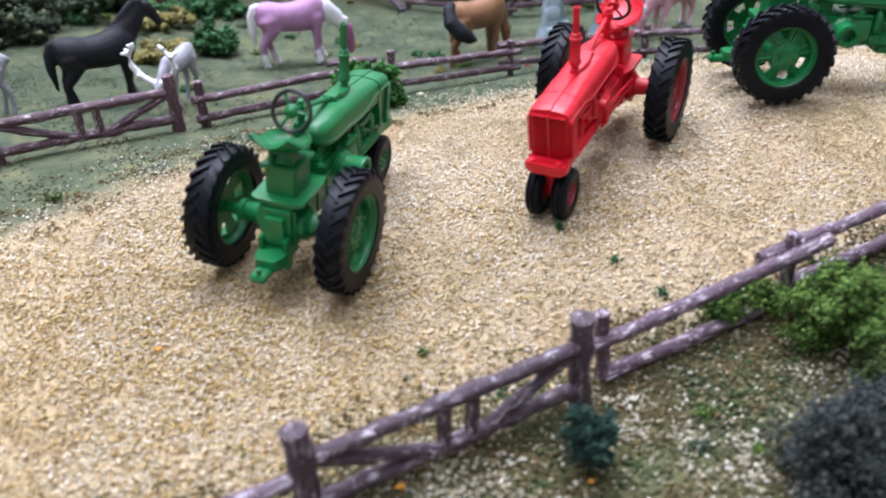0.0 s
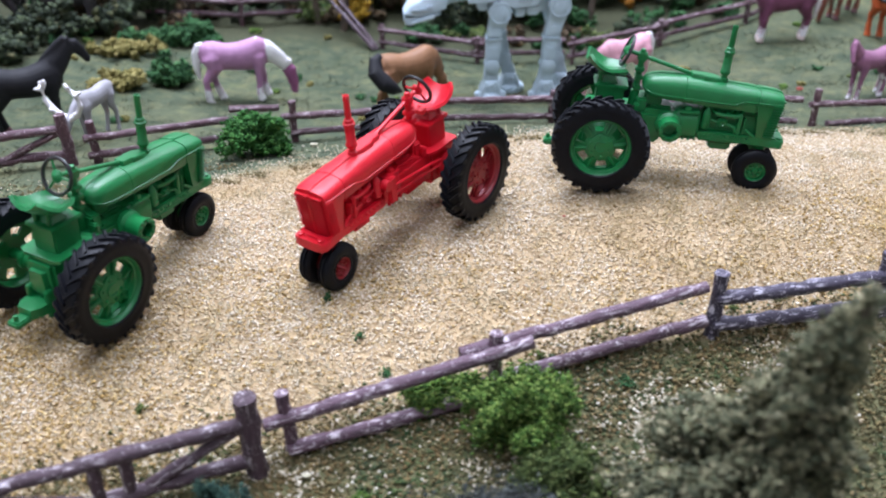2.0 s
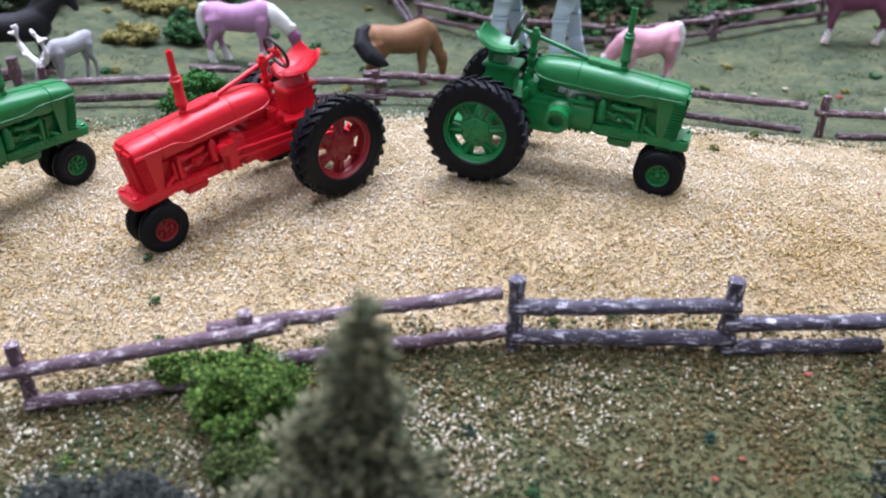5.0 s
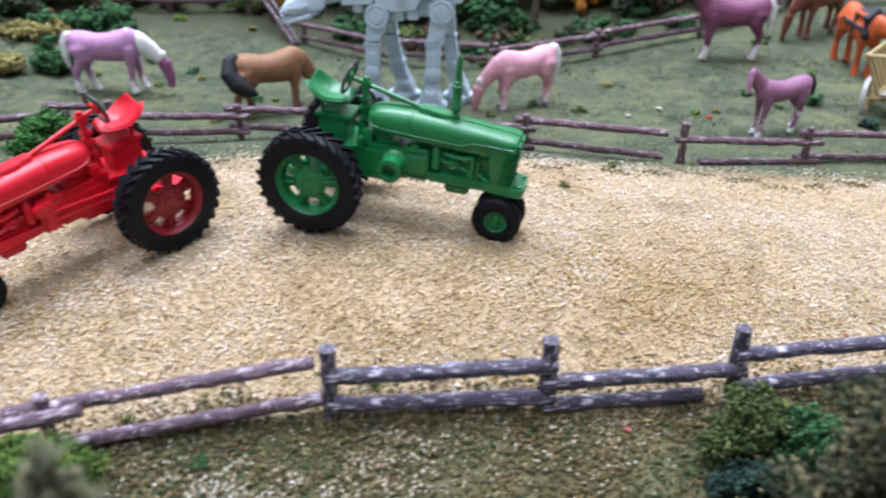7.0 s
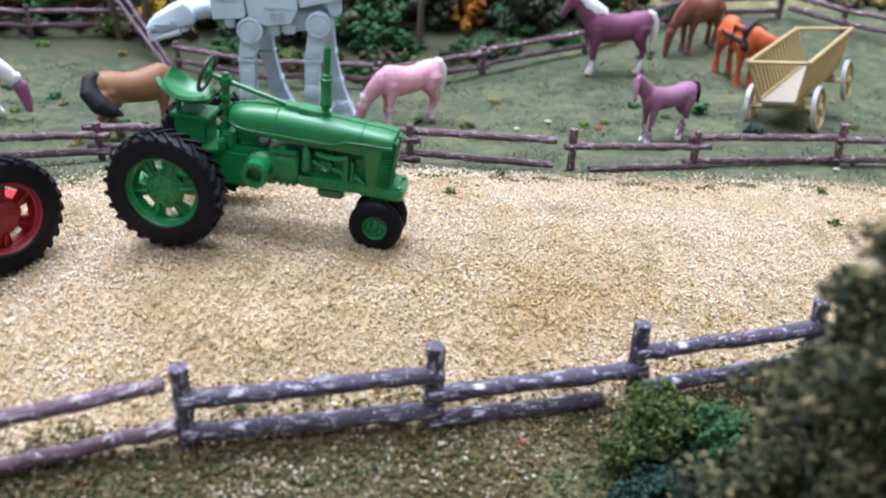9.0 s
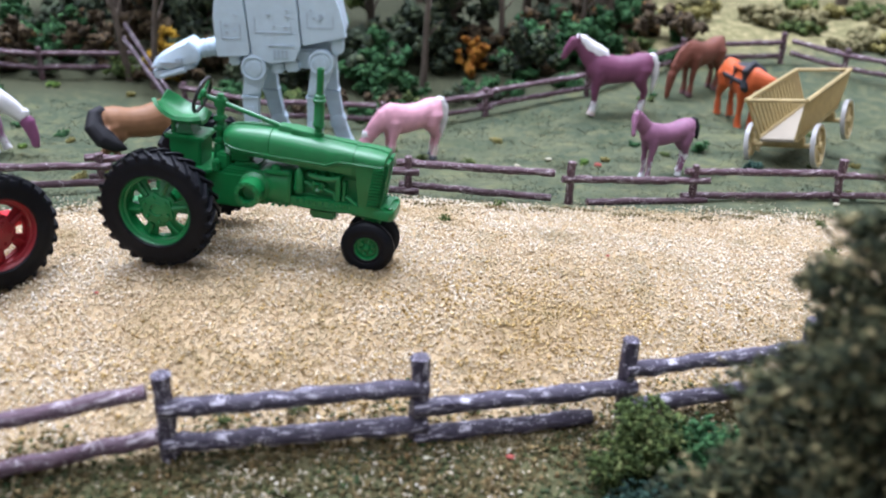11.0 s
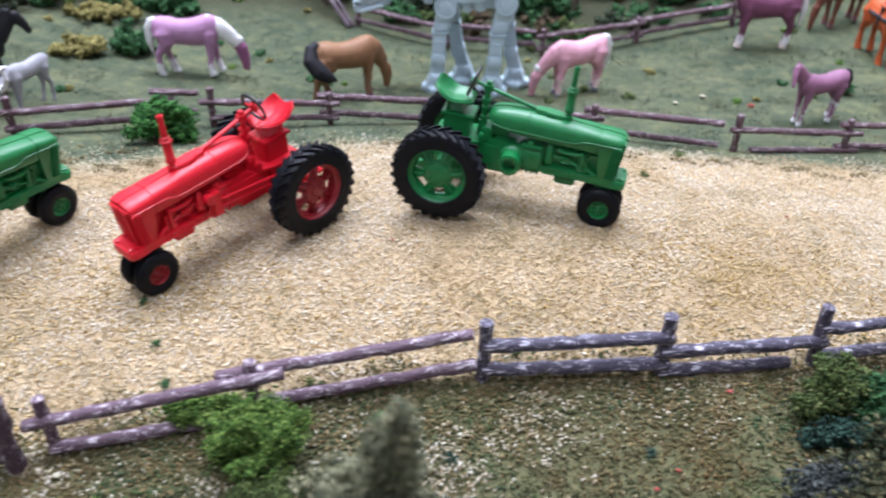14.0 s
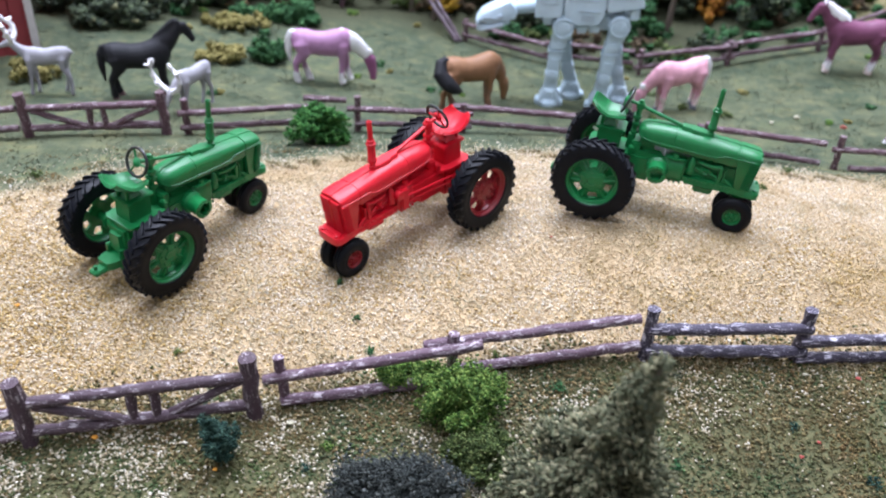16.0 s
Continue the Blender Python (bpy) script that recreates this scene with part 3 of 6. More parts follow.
FAR = "pasture fence at the wood's edge"
fence("dark maroon pasture rails, out of repair", [(-110, 150, 9.0, 0.8, 0, 0), (-75, 154, 9.0, 0.8, 0, 0), (-50, 163, 8.0, 0, 0, 0)],
      [(0, 7.0, 1, 7.0, 0.75, 0, 0.6, 0.3), (0, 3.0, 1, 3.0, 0.75, 0, 0.6, 0.3), (1, 7.2, 2, 6.6, 0.75, 1, 0, -0.3), (1, 3.2, 2, 2.6, 0.75, 1, 0, -0.3)], RAIL_BACK, FAR)
fence("dark maroon pasture rails along the wood", [(-32, 143, 7.0, 0.8, 0, 0), (-4, 132, 7.6, 0.8, 0, 0), (22, 132, 7.4, 0, 0, 0)],
      [(0, 5.6, 1, 5.8, 0.75, 1, 2, 0.3), (0, 1.8, 1, 2.0, 0.75, 1, 2, 0.3), (1, 6.6, 2, 6.0, 0.75, 2, 0, -0.3), (1, 2.8, 2, 2.2, 0.75, 2, 0, -0.3)], RAIL_BACK, FAR)
fence("dark maroon pasture rails along the wood", [(24, 130, 7.6, 0.8, 0, 0), (52, 137.5, 7.6, 0.9, 0, 0), (82, 147, 7.2, 0.8, 0, 0), (117, 176, 8.4, 0.85, 0, 0), (153, 186, 9.4, 1.0, 0, 0)],
      [(0, 5.8, 1, 5.8, 0.75, 2, 2, 0.3), (0, 2.0, 1, 2.0, 0.75, 2, 2, 0.3), (1, 6.4, 2, 5.8, 0.75, 2, 1, -0.3), (1, 2.6, 2, 2.0, 0.75, 2, 1, -0.3),
       (2, 5.8, 3, 6.2, 0.75, 1, 1, 0.2), (2, 2.0, 3, 2.2, 0.75, 1, 1, 0.2), (3, 6.4, 4, 6.4, 0.85, 0, 0, 0.2), (3, 2.2, 4, 2.0, 0.85, 0, 0, 0.2)], RAIL_BACK, FAR)
fence("dark maroon pasture rails turning down the slope", [(156, 186, 8.4, 0, 0, 0), (170, 175.5, 8.6, 0.95, 0, 0), (196, 152, 8.6, 0.9, 0, 0)],
      [(0, 7.0, 1, 6.6, 0.85, 0, 1, 0.2), (0, 3.0, 1, 2.6, 0.85, 0, 1, 0.2), (1, 6.6, 2, 6.4, 0.85, 1, 1, 0.2), (1, 2.6, 2, 2.4, 0.85, 1, 1, 0.2)], RAIL_BACK, FAR)
fence("two fallen dark poles leaning on the fence", [(-35, 141, 1.0, 0, 0, 0), (-53, 160, 16.0, 0, 0, 0)],
      [(0, 0.6, 1, 16.0, 0.65, 1, 0, 1.5), (0, 0.8, 1, 13.5, 0.65, 1, -2, -0.2)], RAIL_GATE, FAR)

# ---- tractors ----
def tyre_mesh(R, width, rim, lug_h):
    """A smooth-walled casing; its crown lies under the tread bars."""
    bm = bmesh.new()
    w = width / 2
    shell = R - lug_h
    prof = [(-w * 0.84, rim - 0.1), (-w * 0.98, rim + 0.12), (-w * 1.0, rim + 0.3), (-w * 0.97, rim + 0.42), (-w * 1.03, (rim + shell) / 2), (-w * 1.0, shell - 0.4), (-w * 0.9, shell - 0.08), (-w * 0.55, shell + 0.05), (0, shell + 0.1),
            (w * 0.55, shell + 0.05), (w * 0.9, shell - 0.08), (w * 1.0, shell - 0.4), (w * 1.03, (rim + shell) / 2), (w * 0.97, rim + 0.42), (w * 1.0, rim + 0.3), (w * 0.98, rim + 0.12), (w * 0.84, rim - 0.1)]
    lathe(bm, prof, 72, closed=True)
    return bm


def lug_mesh(R, width, lug_h, s):
    """One slanting tread bar, on the side s of the tyre's middle, turned down a little over the shoulder."""
    bm = bmesh.new()
    w, shell = width / 2, R - lug_h
    rings = []
    for u, da, low, top, half in ((-0.06, 0.15, 0.1, 0.06, 0.22), (0.08, 0.125, 0.1, 0.0, 0.3), (0.5, 0.035, 0.15, 0.0, 0.34), (0.85, -0.04, 0.25, 0.02, 0.38), (0.97, -0.06, 0.4, 0.12, 0.38), (1.005, -0.062, 0.5, 0.3, 0.3)):
        ring = []
        for dr, dt in ((-low, -half), (-low, half), (lug_h - top, half * 0.62), (lug_h - top, -half * 0.62)):
            rr, aa = shell + dr, da + dt / shell
            ring.append((rr * math.cos(aa), s * w * u, rr * math.sin(aa)))
        rings.append(ring)
    loft(bm, rings)
    return mesh_of("lug", bm, RUBBER, smooth=30)


def ribbed_tyre(R, width, rim):
    bm = bmesh.new()
    w = width / 2
    prof = [(-w * 0.7, rim - 0.08), (-w * 0.9, rim + 0.1), (-w * 0.93, rim + 0.3), (-w * 0.88, rim + 0.4), (-w * 1.02, rim + 0.75), (-w * 1.0, R - 0.75), (-w * 0.8, R - 0.28), (-w * 0.5, R - 0.05), (-w * 0.42, R - 0.22), (-w * 0.2, R - 0.22), (-w * 0.12, R), (w * 0.12, R), (w * 0.2, R - 0.22),
            (w * 0.42, R - 0.22), (w * 0.5, R - 0.05), (w * 0.8, R - 0.28), (w * 1.0, R - 0.75), (w * 1.02, rim + 0.75), (w * 0.88, rim + 0.4), (w * 0.93, rim + 0.3), (w * 0.9, rim + 0.1), (w * 0.7, rim - 0.08)]
    lathe(bm, prof, 48, closed=True)
    return bm


def rear_rim(r):
    """A deep stepped rim round a dished disc with six openings; the outside faces -y."""
    bm = bmesh.new()
    lathe(bm, [(-1.36, r + 0.05), (-1.42, r - 0.16), (-1.3, r - 0.3), (-0.85, r - 0.42), (-0.75, r - 0.62), (0.2, r - 0.78), (0.9, r - 0.62), (1.3, r - 0.3), (1.3, r + 0.05)], 60, closed=True)
    seg = 72
    radii = [2.2, 2.45, r - 0.86, r - 0.66]
    depth = [-0.5, -0.36, -0.12, -0.02]
    rings = []
    for rr, h in zip(radii, depth):
        rings.append([bm.verts.new((rr * math.cos(2 * math.pi * k / seg), h, rr * math.sin(2 * math.pi * k / seg))) for k in range(seg)])
    hub = bm.verts.new((0, -0.52, 0))
    faces = []
    for k in range(seg):
        faces.append(bm.faces.new((hub, rings[0][k], rings[0][(k + 1) % seg])))
        for i, (a, b) in enumerate(zip(rings, rings[1:])):
            if i == 1 and (k % 12) < 6:
                continue
            faces.append(bm.faces.new((a[k], a[(k + 1) % seg], b[(k + 1) % seg], b[k])))
    bmesh.ops.recalc_face_normals(bm, faces=faces)
    bmesh.ops.solidify(bm, geom=faces, thickness=0.45)
    # raised six-sided hub plate with a curved mark, nuts round it, and a rib on each spoke
    loft(bm, [[(q * math.cos(math.pi / 3 * k + 0.26), y, q * math.sin(math.pi / 3 * k + 0.26)) for k in range(6)] for q, y in ((2.3, -0.45), (2.2, -0.74), (2.1, -0.8))])
    tube(bm, [(0.85 * math.cos(a), -0.82, 0.85 * math.sin(a)) for a in [0.5 + 0.42 * k for k in range(12)]], 0.16, 6)
    for k in range(6):
        a = math.pi / 3 * k + 0.26
        lathe(bm, [(-1.08, 0.02), (-1.08, 0.2), (-0.8, 0.22)], 6, centre=(1.6 * math.cos(a), 0, 1.6 * math.sin(a)))
        a = math.pi / 3 * k + math.pi / 6 * 1.5
        tube(bm, [(2.0 * math.cos(a), -0.55, 2.0 * math.sin(a)), ((r - 0.6) * math.cos(a), -0.2, (r - 0.6) * math.sin(a))], [0.34, 0.26], 6)
    return bm


def front_rim(r):
    """A shallow cup with a ring of six domed nuts round a hub cap."""
    bm = bmesh.new()
    lathe(bm, [(-0.72, 0.02), (-0.76, 0.34), (-0.5, 0.46), (-0.38, 0.6), (-0.38, r - 0.3), (-0.85, r - 0.14), (-0.9, r + 0.02), (-0.8, r + 0.1), (0.8, r + 0.1), (0.8, 0.3), (0.8, 0.02)], 40)
    for k in range(6):
        a = 2 * math.pi * k / 6 + 0.3
        lathe(bm, [(-0.82, 0.02), (-0.78, 0.2), (-0.6, 0.27), (-0.3, 0.28)], 8, centre=(0.86 * math.cos(a), 0, 0.86 * math.sin(a)))
    box(bm, -0.34, 0.34, -0.86, -0.6, -0.1, 0.1, 0.04)
    return bm


REAR_R, FRONT_R, BASE = 7.42, 3.5, 25.1


def hood_ring(x, w, bottom, mould, top, lean=0.0):
    """A cross-section of the hood: a set-back skirt, a lip, a rounded flank and a flattened top with a low ridge."""
    pts = []
    h = top - mould
    for s in (-1, 1):
        side = [(w * 0.9, bottom), (w * 0.93, bottom + 0.1), (w * 0.93, mould - 0.16), (w * 1.03, mould), (w * 1.03, mould + 0.18), (w * 0.985, mould + 0.24), (w * 0.96, mould + 0.5 * h), (w * 0.86, mould + 0.74 * h), (w * 0.62, mould + 0.9 * h), (w * 0.36, mould + 0.965 * h), (0.34, top - 0.02), (0.26, top + 0.12)]
        pts += [(x + lean * (b - 12), s * a, b) for a, b in (side if s < 0 else reversed(side))]
    return pts


def tractor(m, body, wheel, label):
    t = place("toy_tractor", m, label, "tractor", "model tractors in the yard")
    # fuel tank and hood, one casting cut by two seams
    bm = bmesh.new()
    loft(bm, [hood_ring(x, w, bo, mo, to) for x, w, bo, mo, to in ((5.5, 0.6, 15.25, 15.4, 15.75), (5.65, 1.25, 14.85, 15.05, 16.2), (6.1, 1.95, 14.4, 14.7, 16.65), (7.0, 2.4, 14.0, 14.45, 17.0), (8.4, 2.62, 13.8, 14.3, 17.2), (10.4, 2.7, 13.7, 14.25, 17.28), (11.95, 2.7, 13.65, 14.22, 17.25), (12.02, 2.62, 13.7, 14.22, 17.15))])
    part("fuel_tank", bm, body, t)
    bm = bmesh.new()
    loft(bm, [hood_ring(x, w, bo, mo, to) for x, w, bo, mo, to in ((12.0, 2.62, 13.7, 14.2, 17.12), (12.07, 2.7, 13.6, 14.2, 17.23), (14.5, 2.71, 13.5, 14.12, 17.1), (17.0, 2.72, 13.4, 14.05, 16.93), (19.3, 2.72, 13.3, 14.0, 16.75), (19.9, 2.72, 13.28, 14.2, 16.7), (20.6, 2.72, 13.25, 14.55, 16.64), (21.2, 2.72, 13.2, 14.62, 16.6), (22.72, 2.72, 13.15, 14.62, 16.45), (22.8, 2.64, 13.2, 14.62, 16.36), (23.6, 2.6, 13.3, 14.62, 16.28))])
    hood = part("hood", bm, body, t)
    bm = bmesh.new()
    loft(bm, [[(x, -w, 16.6), (x, w, 16.6), (x, w * 0.94, z - 0.15), (x, w * 0.8, z), (x, -w * 0.8, z), (x, -w * 0.94, z - 0.15)] for x, w, z in ((12.6, 0.75, 17.5), (12.75, 0.9, 17.75), (14.3, 0.9, 17.7), (14.5, 1.15, 17.66), (16.2, 1.12, 17.5), (17.1, 0.9, 17.3), (17.5, 0.6, 17.1))])
    part("cowl", bm, body, hood)
    # radiator shell, leaning forward towards its top, and the grille
    bm = bmesh.new()
    lean = 0.12
    rings = [hood_ring(x, w, 8.9, 14.64, to, lean) for x, w, to in ((22.75, 2.74, 16.42), (23.6, 2.78, 16.36), (25.2, 2.78, 16.2), (25.9, 2.74, 16.05), (26.3, 2.6, 15.9), (26.36, 2.3, 15.7))]
    loft(bm, rings)
    back = [v for v in bm.verts if v.co.x < 23.8 + lean * (v.co.z - 12) and v.co.z < 14.5]
    for v in back:
        v.co.x += 0.26 * (14.5 - v.co.z)
    shell = part("radiator_shell", bm, body, t)
    slant = Matrix.Identity(4)
    slant[0][2], slant[0][3] = lean, -lean * 12
    bm = bmesh.new()
    for k in range(13):
        z = 9.4 + 0.42 * k
        box(bm, 26.3, 26.86, -2.1, -0.28, z, z + 0.22, 0.06)
        box(bm, 26.3, 26.86, 0.28, 2.1, z, z + 0.22, 0.06)
        for s in (-1, 1):
            box(bm, 25.1, 26.45, s * 2.7 - 0.26, s * 2.7 + 0.26, z, z + 0.2, 0.05)
    box(bm, 26.3, 26.9, -0.2, 0.2, 9.1, 15.4, 0.08)
    box(bm, 26.3, 26.8, -2.2, 2.2, 14.9, 15.2, 0.08)
    bmesh.ops.transform(bm, matrix=slant, verts=bm.verts)
    part("grille", bm, body, shell)
    # engine block with head, manifold and fittings
    bm = bmesh.new()
    box(bm, 14.8, 24.8, -1.35, 1.35, 8.4, 12.4, 0.25)
    box(bm, 15.4, 24.6, -1.1, 1.1, 12.2, 13.5, 0.25)
    box(bm, 15.3, 22.8, -1.75, 1.75, 8.9, 9.9, 0.25)
    part("engine", bm, body, t)
    for s in (-1, 1):
        bm = bmesh.new()
        lathe(bm, [(9.9, 0.05), (9.9, 0.62), (11.9, 0.62), (12.5, 0.5), (13.0, 0.18), (13.15, 0.02)], 16, "z", (15.9, s * 2.1, 0))
        lathe(bm, [(10.3, 0.66), (10.3, 0.74), (10.6, 0.74), (10.6, 0.66)], 16, "z", (15.9, s * 2.1, 0))
        part("oil_filter", bm, body, t)
        bm = bmesh.new()
        tube(bm, [(17.0, s * 1.3, 12.3), (17.3, s * 2.0, 12.3), (18.4, s * 2.15, 12.1), (20.2, s * 2.15, 12.1), (20.9, s * 2.0, 12.4), (21.2, s * 1.2, 12.5)], 0.36, 8)
        for k in range(3):
            tube(bm, [(17.9 + 1.2 * k, s * 1.2, 12.5), (17.9 + 1.2 * k, s * 2.1, 12.1)], 0.3, 8)
        part("manifold", bm, body, t)
        bm = bmesh.new()
        box(bm, 17.6, 19.2, s * 1.85 - 0.5, s * 1.85 + 0.5, 10.2, 11.5, 0.2)
        lathe(bm, [(s * 2.2, 0.05), (s * 2.6, 0.45), (s * 2.2, 0.55)], 12, centre=(18.4, 0, 10.9))
        tube(bm, [(16.6, s * 1.9, 11.2), (17.6, s * 2.0, 10.8)], 0.22, 6)
        tube(bm, [(19.0, s * 1.9, 10.6), (20.4, s * 2.1, 10.3), (20.6, s * 2.1, 9.4)], 0.26, 7)
        part("carburettor", bm, body, t)
        bm = bmesh.new()
        box(bm, 20.7, 21.3, s * 1.9 - 0.55, s * 1.9 + 0.55, 9.3, 12.4, 0.12)
        box(bm, 21.6, 21.95, s * 1.9 - 0.5, s * 1.9 + 0.5, 9.3, 12.0, 0.1)
        tube(bm, [(22.0, s * 2.3, 10.2), (23.4, s * 2.4, 9.3)], 0.26, 6)
        part("bracket", bm, body, t)
    # side frame with its bolts, the pan below and the front bolster
    for s in (-1, 1):
        bm = bmesh.new()
        box(bm, 14.9, 27.0, s * 2.2 - 0.38, s * 2.2 + 0.38, 8.15, 9.3, 0.14)
        box(bm, 15.2, 23.5, s * 2.34 - 0.4, s * 2.34 + 0.4, 8.05, 8.4, 0.1)
        for k in range(9):
            lathe(bm, [(s * 2.5, 0.02), (s * 2.72, 0.2), (s * 2.5, 0.24)], 6, centre=(15.9 + 0.82 * k, 0, 8.85))
        part("side_frame", bm, body, t)
    bm = bmesh.new()
    box(bm, 15.2, 22.0, -1.75, 1.75, 7.4, 8.5, 0.3)
    box(bm, 17.2, 20.6, -1.6, 1.6, 6.2, 7.6, 0.3)
    part("oil_pan", bm, body, t)
    bm = bmesh.new()
    loft(bm, [[(22.9, -w * 0.88, z), (25.6, -w * 0.92, z), (26.6, -w, z), (27.7, -w, z), (28.2, -w * 0.84, z), (28.35, -w * 0.5, z), (28.35, w * 0.5, z), (28.2, w * 0.84, z), (27.7, w, z), (26.6, w, z), (25.6, w * 0.92, z), (22.9, w * 0.88, z)] for z, w in ((7.7, 2.5), (7.9, 2.75), (8.75, 2.8), (9.05, 2.6))])
    box(bm, 26.6, 27.8, -2.2, 2.2, 8.8, 9.35, 0.2)
    for q in (-1.7, 1.7):
        lathe(bm, [(8.6, 0.6), (9.35, 0.5), (9.5, 0.05)], 10, "z", (27.6, q, 0))
    part("bolster", bm, body, t)
    bm = bmesh.new()
    lathe(bm, [(2.8, 0.6), (5.0, 0.75), (6.6, 1.25), (8.1, 1.8)], 18, "z", (BASE, 0, 0))
    lathe(bm, [(-1.9, 0.45), (1.9, 0.45)], 10, centre=(BASE, 0, FRONT_R))
    part("front_pedestal", bm, body, t)
    # gearbox and clutch housing
    bm = bmesh.new()
    box(bm, 3.2, 9.4, -2.35, 2.35, 6.4, 11.4, 0.45)
    box(bm, 5.6, 11.8, -2.5, 2.5, 7.4, 11.3, 0.35)
    box(bm, 6.2, 11.4, -2.1, 2.1, 11.1, 11.9, 0.25)
    box(bm, 7.0, 10.6, -1.6, 1.6, 11.7, 12.4, 0.3)
    part("gearbox", bm, body, t)
    bm = bmesh.new()
    loft(bm, [[(x, w * math.copysign(abs(math.cos(a)) ** 0.6, math.cos(a)), 9.9 + h * math.copysign(abs(math.sin(a)) ** 0.6, math.sin(a))) for a in [2 * math.pi * k / 28 for k in range(28)]] for x, w, h in ((11.0, 2.3, 2.1), (11.5, 2.75, 2.45), (12.4, 2.9, 2.55), (14.6, 2.9, 2.55), (14.95, 2.6, 2.3))])
    for s in (-1, 1):
        box(bm, 11.4, 14.8, s * 2.45 - 0.5, s * 2.45 + 0.5, 12.0, 12.4, 0.15)
        box(bm, 12.4, 13.4, s * 2.2 - 0.4, s * 2.2 + 0.4, 12.2, 13.1, 0.2)
        for k in range(4):
            lathe(bm, [(s * 2.75, 0.02), (s * 3.1, 0.22), (s * 2.75, 0.25)], 6, centre=(12.0 + 0.85 * k, 0, 7.95 + 0.1 * abs(k - 1.5)))
    part("clutch_housing", bm, body, t)
    # dashboard pillar with its steps
    bm = bmesh.new()
    box(bm, 4.9, 6.6, -1.9, 1.9, 10.9, 13.4, 0.25)
    box(bm, 4.6, 5.5, -2.7, -1.3, 11.0, 12.6, 0.2)
    box(bm, 4.6, 5.5, 1.3, 2.7, 11.0, 12.6, 0.2)
    box(bm, 6.3, 9.0, -1.0, 1.0, 12.2, 13.9, 0.2)
    part("pillar", bm, body, t)
    # belt pulley: a flared barrel with a hollow notched mouth
    bm = bmesh.new()
    lathe(bm, [(-2.2, 2.0), (-2.9, 2.0), (-3.3, 1.62), (-5.2, 1.55), (-5.45, 1.7), (-5.75, 1.7), (-5.8, 1.5), (-5.75, 1.0), (-4.6, 0.9), (-4.5, 0.05)], 28, centre=(10.3, 0, 9.9))
    for k in range(10):
        a = 2 * math.pi * k / 10
        lathe(bm, [(-5.95, 0.05), (-5.95, 0.24), (-5.6, 0.26)], 6, centre=(10.3 + 1.28 * math.cos(a), 0, 9.9 + 1.28 * math.sin(a)))
    part("belt_pulley", bm, body, t)
    # control rods along the left side
    for z0, z1 in ((9.6, 10.6), (8.6, 9.4)):
        bm = bmesh.new()
        tube(bm, [(2.4, 3.3, z0), (13.2, 3.2, z1)], 0.2, 6)
        part("control_rod", bm, body, t)
    bm = bmesh.new()
    box(bm, 13.0, 14.6, 2.6, 3.5, 8.2, 12.2, 0.2)
    lathe(bm, [(2.6, 0.9), (3.6, 0.8), (3.7, 0.05)], 14, centre=(14.9, 0, 11.4))
    part("generator", bm, body, t)
    # rear housing with its deck, and the axles
    bm = bmesh.new()
    box(bm, -2.9, 3.6, -2.3, 2.3, 5.2, 10.6, 0.5)
    box(bm, -3.2, -0.6, -1.7, 1.7, 3.9, 7.2, 0.35)
    part("rear_housing", bm, body, t)
    bm = bmesh.new()
    loft(bm, [[(x, -w, z - 0.45), (x, w, z - 0.45), (x, w, z), (x, -w, z)] for x, w, z in ((-2.6, 2.5, 11.1), (-2.2, 3.3, 11.2), (2.8, 3.4, 11.3), (4.8, 2.9, 11.4))])
    part("deck", bm, body, t)
    for s in (-1, 1):
        bm = bmesh.new()
        lathe(bm, [(s * 1.8, 2.2), (s * 2.8, 2.1), (s * 3.4, 1.35), (s * 5.2, 1.1), (s * 5.3, 1.4), (s * 5.9, 1.4), (s * 5.95, 0.75), (s * 8.0, 0.75)], 20, centre=(0, 0, REAR_R))
        part("axle_housing", bm, body, t)
    # hitch
    bm = bmesh.new()
    loft(bm, [[(x, -w, 4.0), (x, w, 4.0), (x, w, 5.4), (x, -w, 5.4)] for x, w in ((-2.8, 1.9), (-5.2, 1.7), (-6.3, 1.1))])
    part("hitch", bm, body, t)
    bm = bmesh.new()
    box(bm, -8.4, -5.6, -0.95, 0.95, 3.6, 4.5, 0.2)
    part("drawbar", bm, body, t)
    bm = bmesh.new()
    lathe(bm, [(3.3, 0.3), (5.2, 0.3)], 8, "z", (-7.7, 0, 0))
    part("hitch_pin", bm, body, t)
    for s in (-1, 1):
        bm = bmesh.new()
        box(bm, -4.1, -3.0, s * 1.55 - 0.35, s * 1.55 + 0.35, 3.0, 7.0, 0.15)
        part("lift_arm", bm, body, t)
    bm = bmesh.new()
    loft(bm, [[(x, -w, 6.2), (x, w, 6.2), (x, w * 0.8, 9.3), (x, -w * 0.8, 9.3)] for x, w in ((-2.7, 1.6), (-3.6, 1.3))])
    part("rear_cover", bm, body, t)
    # seat box, its flange and the sprung neck
    bm = bmesh.new()
    box(bm, -1.3, 2.9, -1.9, 1.9, 11.0, 14.7, 0.2)
    box(bm, -1.8, 3.4, -2.25, 2.25, 14.5, 15.1, 0.15)
    loft(bm, [[(x0, -w, z), (x1, -w, z), (x1, w, z), (x0, w, z)] for z, x0, x1, w in ((15.0, -0.9, 1.9, 1.4), (15.6, -0.5, 1.4, 1.0), (16.2, -0.3, 1.2, 0.9), (16.9, -1.0, 1.6, 1.4))])
    part("seat_box", bm, body, t)
